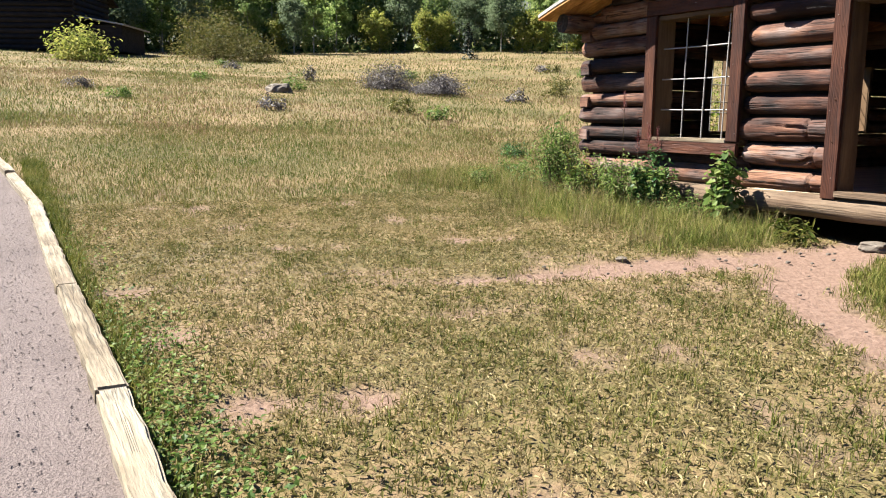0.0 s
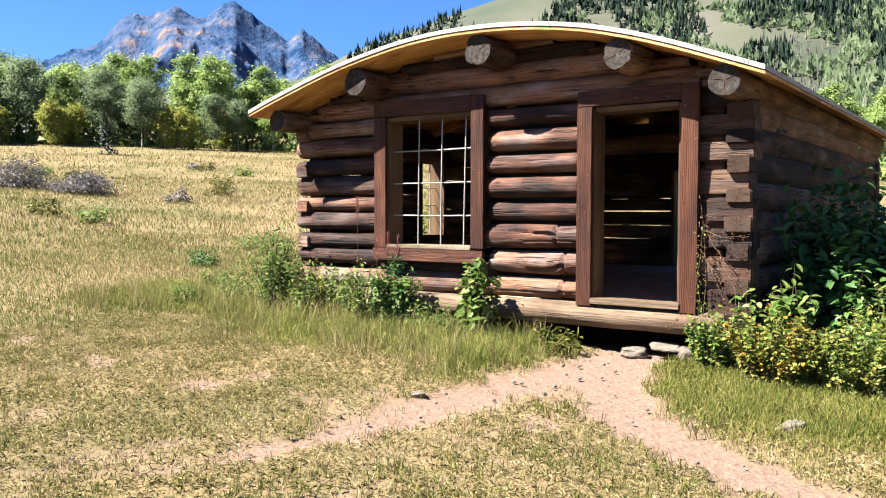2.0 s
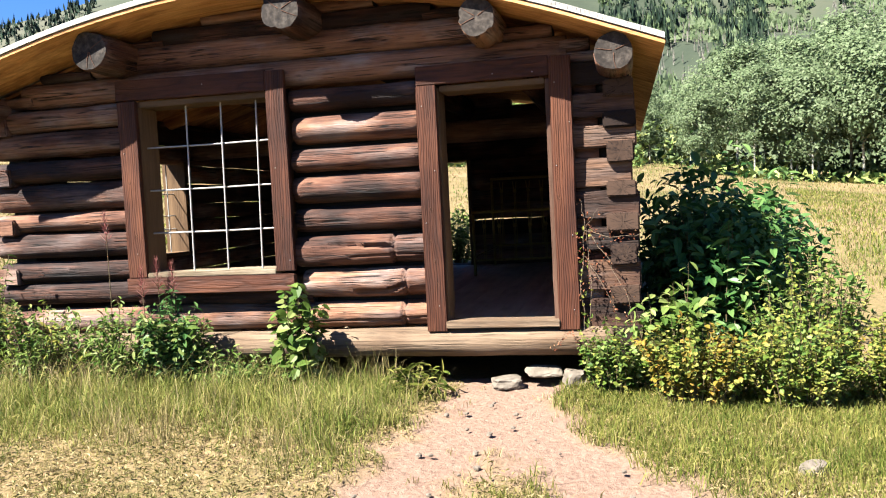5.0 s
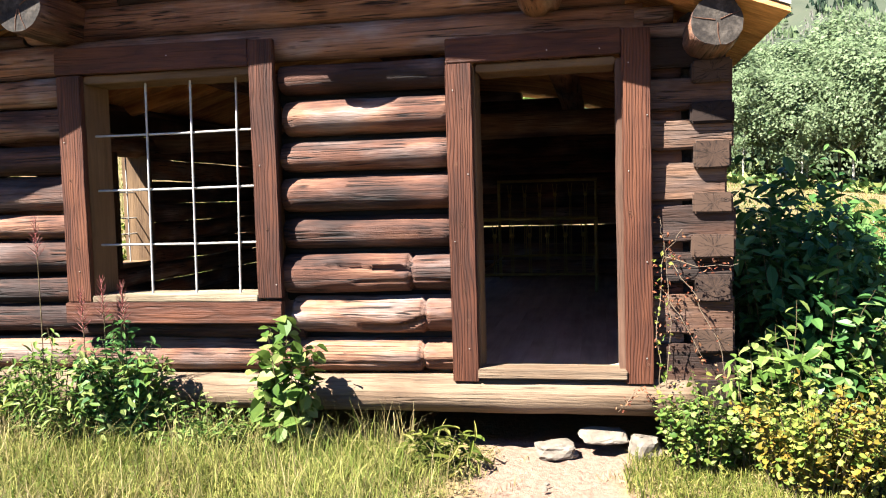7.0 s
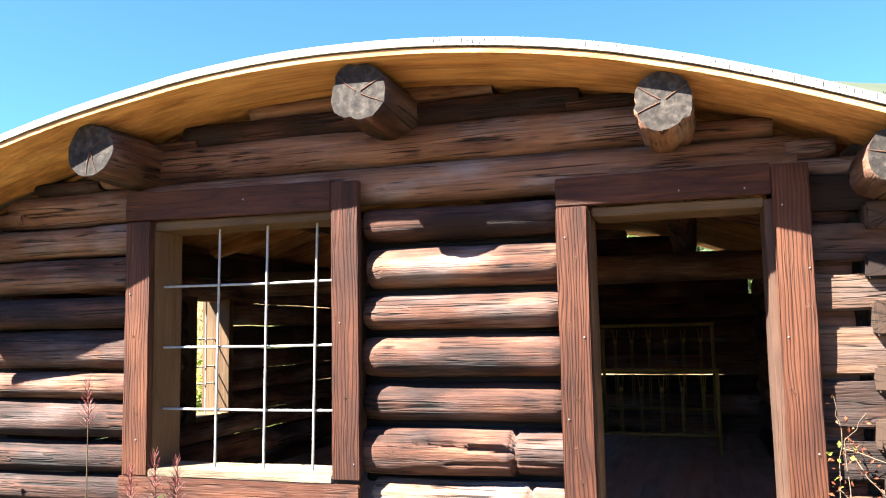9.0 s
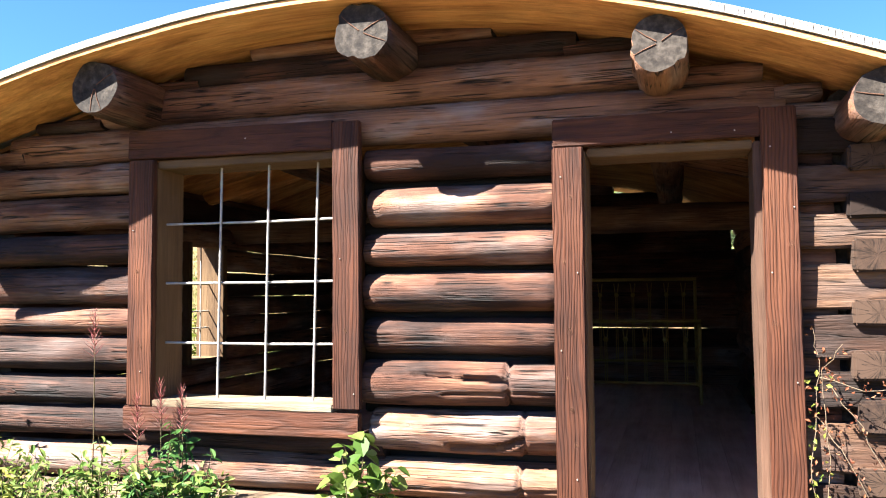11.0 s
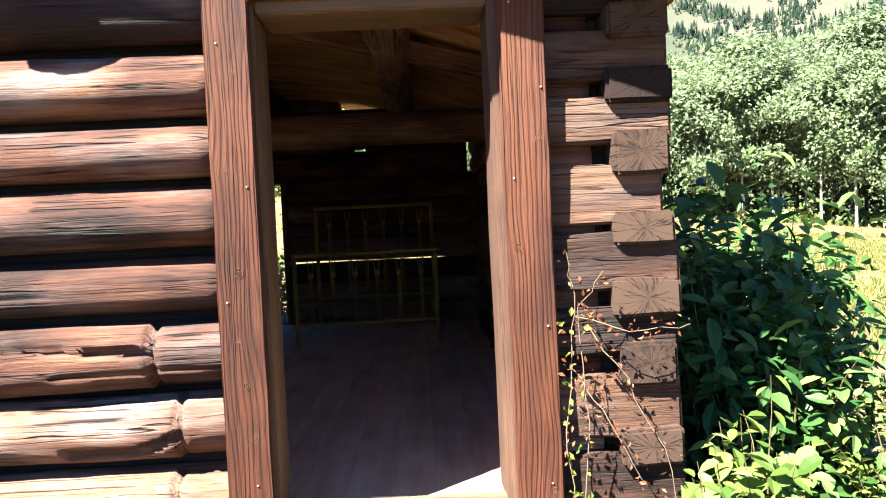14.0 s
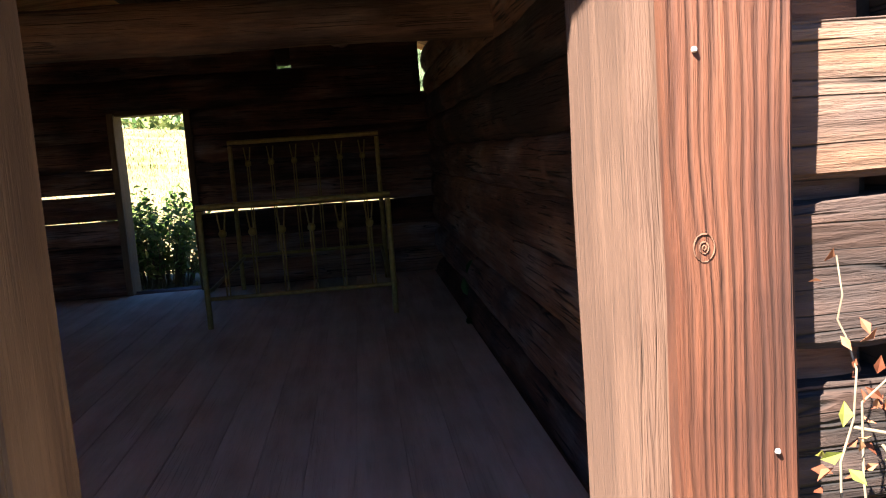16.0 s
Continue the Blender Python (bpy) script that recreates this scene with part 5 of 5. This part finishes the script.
for name, a0, a1, r0, r1, ox, oy, k in (("undergrowth", -98, 0, 58, 70, 3, -7, 15000), ("undergrowth", 0, 46, 51, 66, 0.8, -4, 8000)):
    a, r = np.radians(rng.uniform(a0, a1, k)), rng.uniform(r0, r1, k)
    if a0 == 0:
        r = r + np.where(a < math.radians(6), 16, 0)
    c = np.stack([ox + r * np.sin(a), oy + r * np.cos(a)], 1)
    zz = rng.uniform(0, 1, k) ** 1.5 * (0.5 + 2.6 * (r - r0) / (r1 - r0))
    vv, ff = small_leaves(np.stack([c[:, 0], c[:, 1], gz(c[:, 0], c[:, 1]) + zz], 1), 0.3, rng)
    tagged(new(name, tri_mesh(name, vv, ff, UNDER)), "dark green undergrowth below the aspens", "undergrowth", kind="stuff")
con = tree("conifer_sapling", 2.0, 0.5, CONIFER, "small dark conifer sapling in the meadow", 9, 0.05, 0.08, 900, True)
con.matrix_world = Matrix.Translation((-39, 18.6, float(gz(-39, 18.6))))


# ---- far cabin ----
hut = thing("far_cabin", "dark log cabin with a low lean-to across the meadow", "cabin", pose(-50, -5.0, float(gz(-50, -5.0)) - 0.2, 0, 0, 62))
for z in np.arange(0.15, 3.2, 0.3):
    part("log", log_mesh("log", 7.0, 0.16, material=DARKLOG, step=0.8, sides=10), hut, m=pose(-3.5, -2.5, float(z)))
    part("log", log_mesh("log", 5.0, 0.16, material=DARKLOG, step=0.8, sides=10), hut, m=pose(3.4, -2.5, float(z) + 0.15, 0, 0, 90))
part("wall", box_mesh("wall", 6.8, 4.6, 3.2, DARKLOG, 0.02), hut, m=pose(0, 0, 1.6))
part("roof", box_mesh("roof", 7.8, 3.4, 0.12, DARKLOG, 0.02), hut, m=pose(0, -1.35, 3.75, 24, 0, 0))
part("roof", box_mesh("roof", 7.8, 3.4, 0.12, DARKLOG, 0.02), hut, m=pose(0, 1.6, 3.75, -24, 0, 0))
part("lean_to", box_mesh("lean_to", 2.6, 3.6, 1.5, DARKLOG, 0.02), hut, m=pose(4.6, 0, 0.75))
part("lean_to_roof", box_mesh("lean_to_roof", 3.2, 4.2, 0.08, ROOFTOP, 0.02), hut, "pale lean-to roof", pose(4.6, 0, 1.75, 0, 10, 0))

# ---- hills and mountain ----
def skyline(name, table, r0, r1, steps, label, material, rough, power, seed, e0=0.0, base=0.0):
    """A slope that rises from r0 to r1 to a skyline given as heights in degrees by bearing."""
    A = np.linspace(table[0][0], table[-1][0], steps)
    top = np.interp(A, [a for a, _ in table], [e for _, e in table])
    R = np.linspace(0, 1, 40 if rough < 50 else 90)
    V = []
    for a, e in zip(A, top):
        for q in R:
            r = r0 + (r1 - r0) * q
            p = Vector((2 + r * math.sin(math.radians(a)), -5 + r * math.cos(math.radians(a)), 0))
            el = e0 + (e - e0) * q ** power
            nn = noise.fractal(Vector((p.x, p.y, seed)) / (rough * 6), 0.9, 2.1, 6) if rough < 50 else noise.ridged_multi_fractal(Vector((p.x, p.y, seed)) / (rough * 4), 0.8, 2.2, 7, 1.0, 2.0) - 1.0
            p.z = base + r * math.tan(math.radians(el)) + nn * rough * math.sin(math.pi * min(q, 0.93)) ** 0.7
            V.append(tuple(p))
    m_ = len(R)
    F = [(i * m_ + j, (i + 1) * m_ + j, (i + 1) * m_ + j + 1, i * m_ + j + 1) for i in range(steps - 1) for j in range(m_ - 1)]
    ob = tagged(new(name, tri_mesh(name, V, F, material, True)), label, "mountain" if "mount" in label else "hill", kind="structure")
    return np.array(V).reshape(steps, m_, 3), ob


HV, hill_ob = skyline("backdrop_hill", [(-115, 7), (-80, 8), (-60, 7.5), (-50, 8), (-46, 9.5), (-43, 11), (-39.7, 12.4), (-35.8, 13.9), (-30, 15.5), (-20, 17), (-8, 17.2), (4, 16.2), (10, 15.3), (14, 14.6), (18, 14.3), (25, 13.5), (32, 14.5), (45, 16), (70, 12), (100, 5)], 85, 900, 160, "pale green wooded hillside behind the meadow", HILL, 16, 0.75, 2.0, -1.5)
skyline("backdrop_mountain", [(-75, 4), (-66, 8), (-62, 9.5), (-59.3, 10.9), (-58.1, 12.2), (-55.8, 12.9), (-54.6, 13.5), (-52.6, 13.0), (-50.7, 13.8), (-49.2, 12.6), (-48.3, 12.0), (-47.2, 11.4), (-46.2, 12.2), (-45.4, 11.6), (-44.5, 10.8), (-42, 9), (-36, 6)], 1600, 3400, 320, "rocky mountain coloured with haze blue, with bare reddish ridges", ROCK, 110, 1.1, 7.0, 0.0)


def far_woods(name, n, amin, amax, qmin, qmax, h0, h1, wide, material, label, clump, trunks=False):
    """Many small trees on the hillside: leafy tapering tufts in stands."""
    g = np.random.default_rng(n)
    V, F = [], []
    s, m_ = HV.shape[:2]
    bearings = np.linspace(-115, 100, s)
    i0, i1 = np.searchsorted(bearings, (amin, amax))
    made = 0
    while made < n:
        i, q = g.uniform(i0, i1 - 1.01), g.uniform(qmin, qmax) * (m_ - 1.01)
        if noise.noise(Vector((i * 0.35 + clump, q * 0.25, clump))) < 0.02:
            continue
        a, b = int(i), int(q)
        p = HV[a, b] * (1 - (i - a)) * (1 - (q - b)) + HV[a + 1, b] * (i - a) * (1 - (q - b)) + HV[a, b + 1] * (1 - (i - a)) * (q - b) + HV[a + 1, b + 1] * (i - a) * (q - b)
        hh, made = g.uniform(h0, h1), made + 1
        for k in range(7):
            t0 = g.normal(size=3) * [wide, wide, 0] * (1 - k / 8) + p + [0, 0, hh * (0.2 + k / 7 * 0.6)]
            w = wide * (1.25 - k / 8)
            an = g.uniform(0, 6.28)
            o = len(V)
            V += [tuple(t0 + [w * math.cos(an), w * math.sin(an), -0.1 * hh]), tuple(t0 - [w * math.cos(an), w * math.sin(an), 0.1 * hh]), tuple(t0 + [0, 0, hh * 0.28])]
            F.append((o, o + 1, o + 2))
    tagged(new(name, tri_mesh(name, V, F, material)), label, "forest", kind="stuff")


far_woods("hill_conifers", 2200, -44, 10, 0.45, 0.98, 9, 17, 1.6, CONIFER, "dark conifer stands high on the hillside", 3.3)
far_woods("hill_conifers", 500, 10, 40, 0.7, 0.98, 9, 16, 1.6, CONIFER, "dark conifer stands high on the hillside", 8.8)
far_woods("hill_aspens", 9000, -46, 60, 0.0, 0.75, 6, 11, 2.6, ASPEN[1], "grey-green aspen woods on the lower hillside", 5.1)
far_woods("hill_bare_aspens", 1800, -20, 45, 0.15, 0.7, 7, 12, 0.35, HILL_TRUNK, "pale bare aspen trunks on the hillside", 12.4)
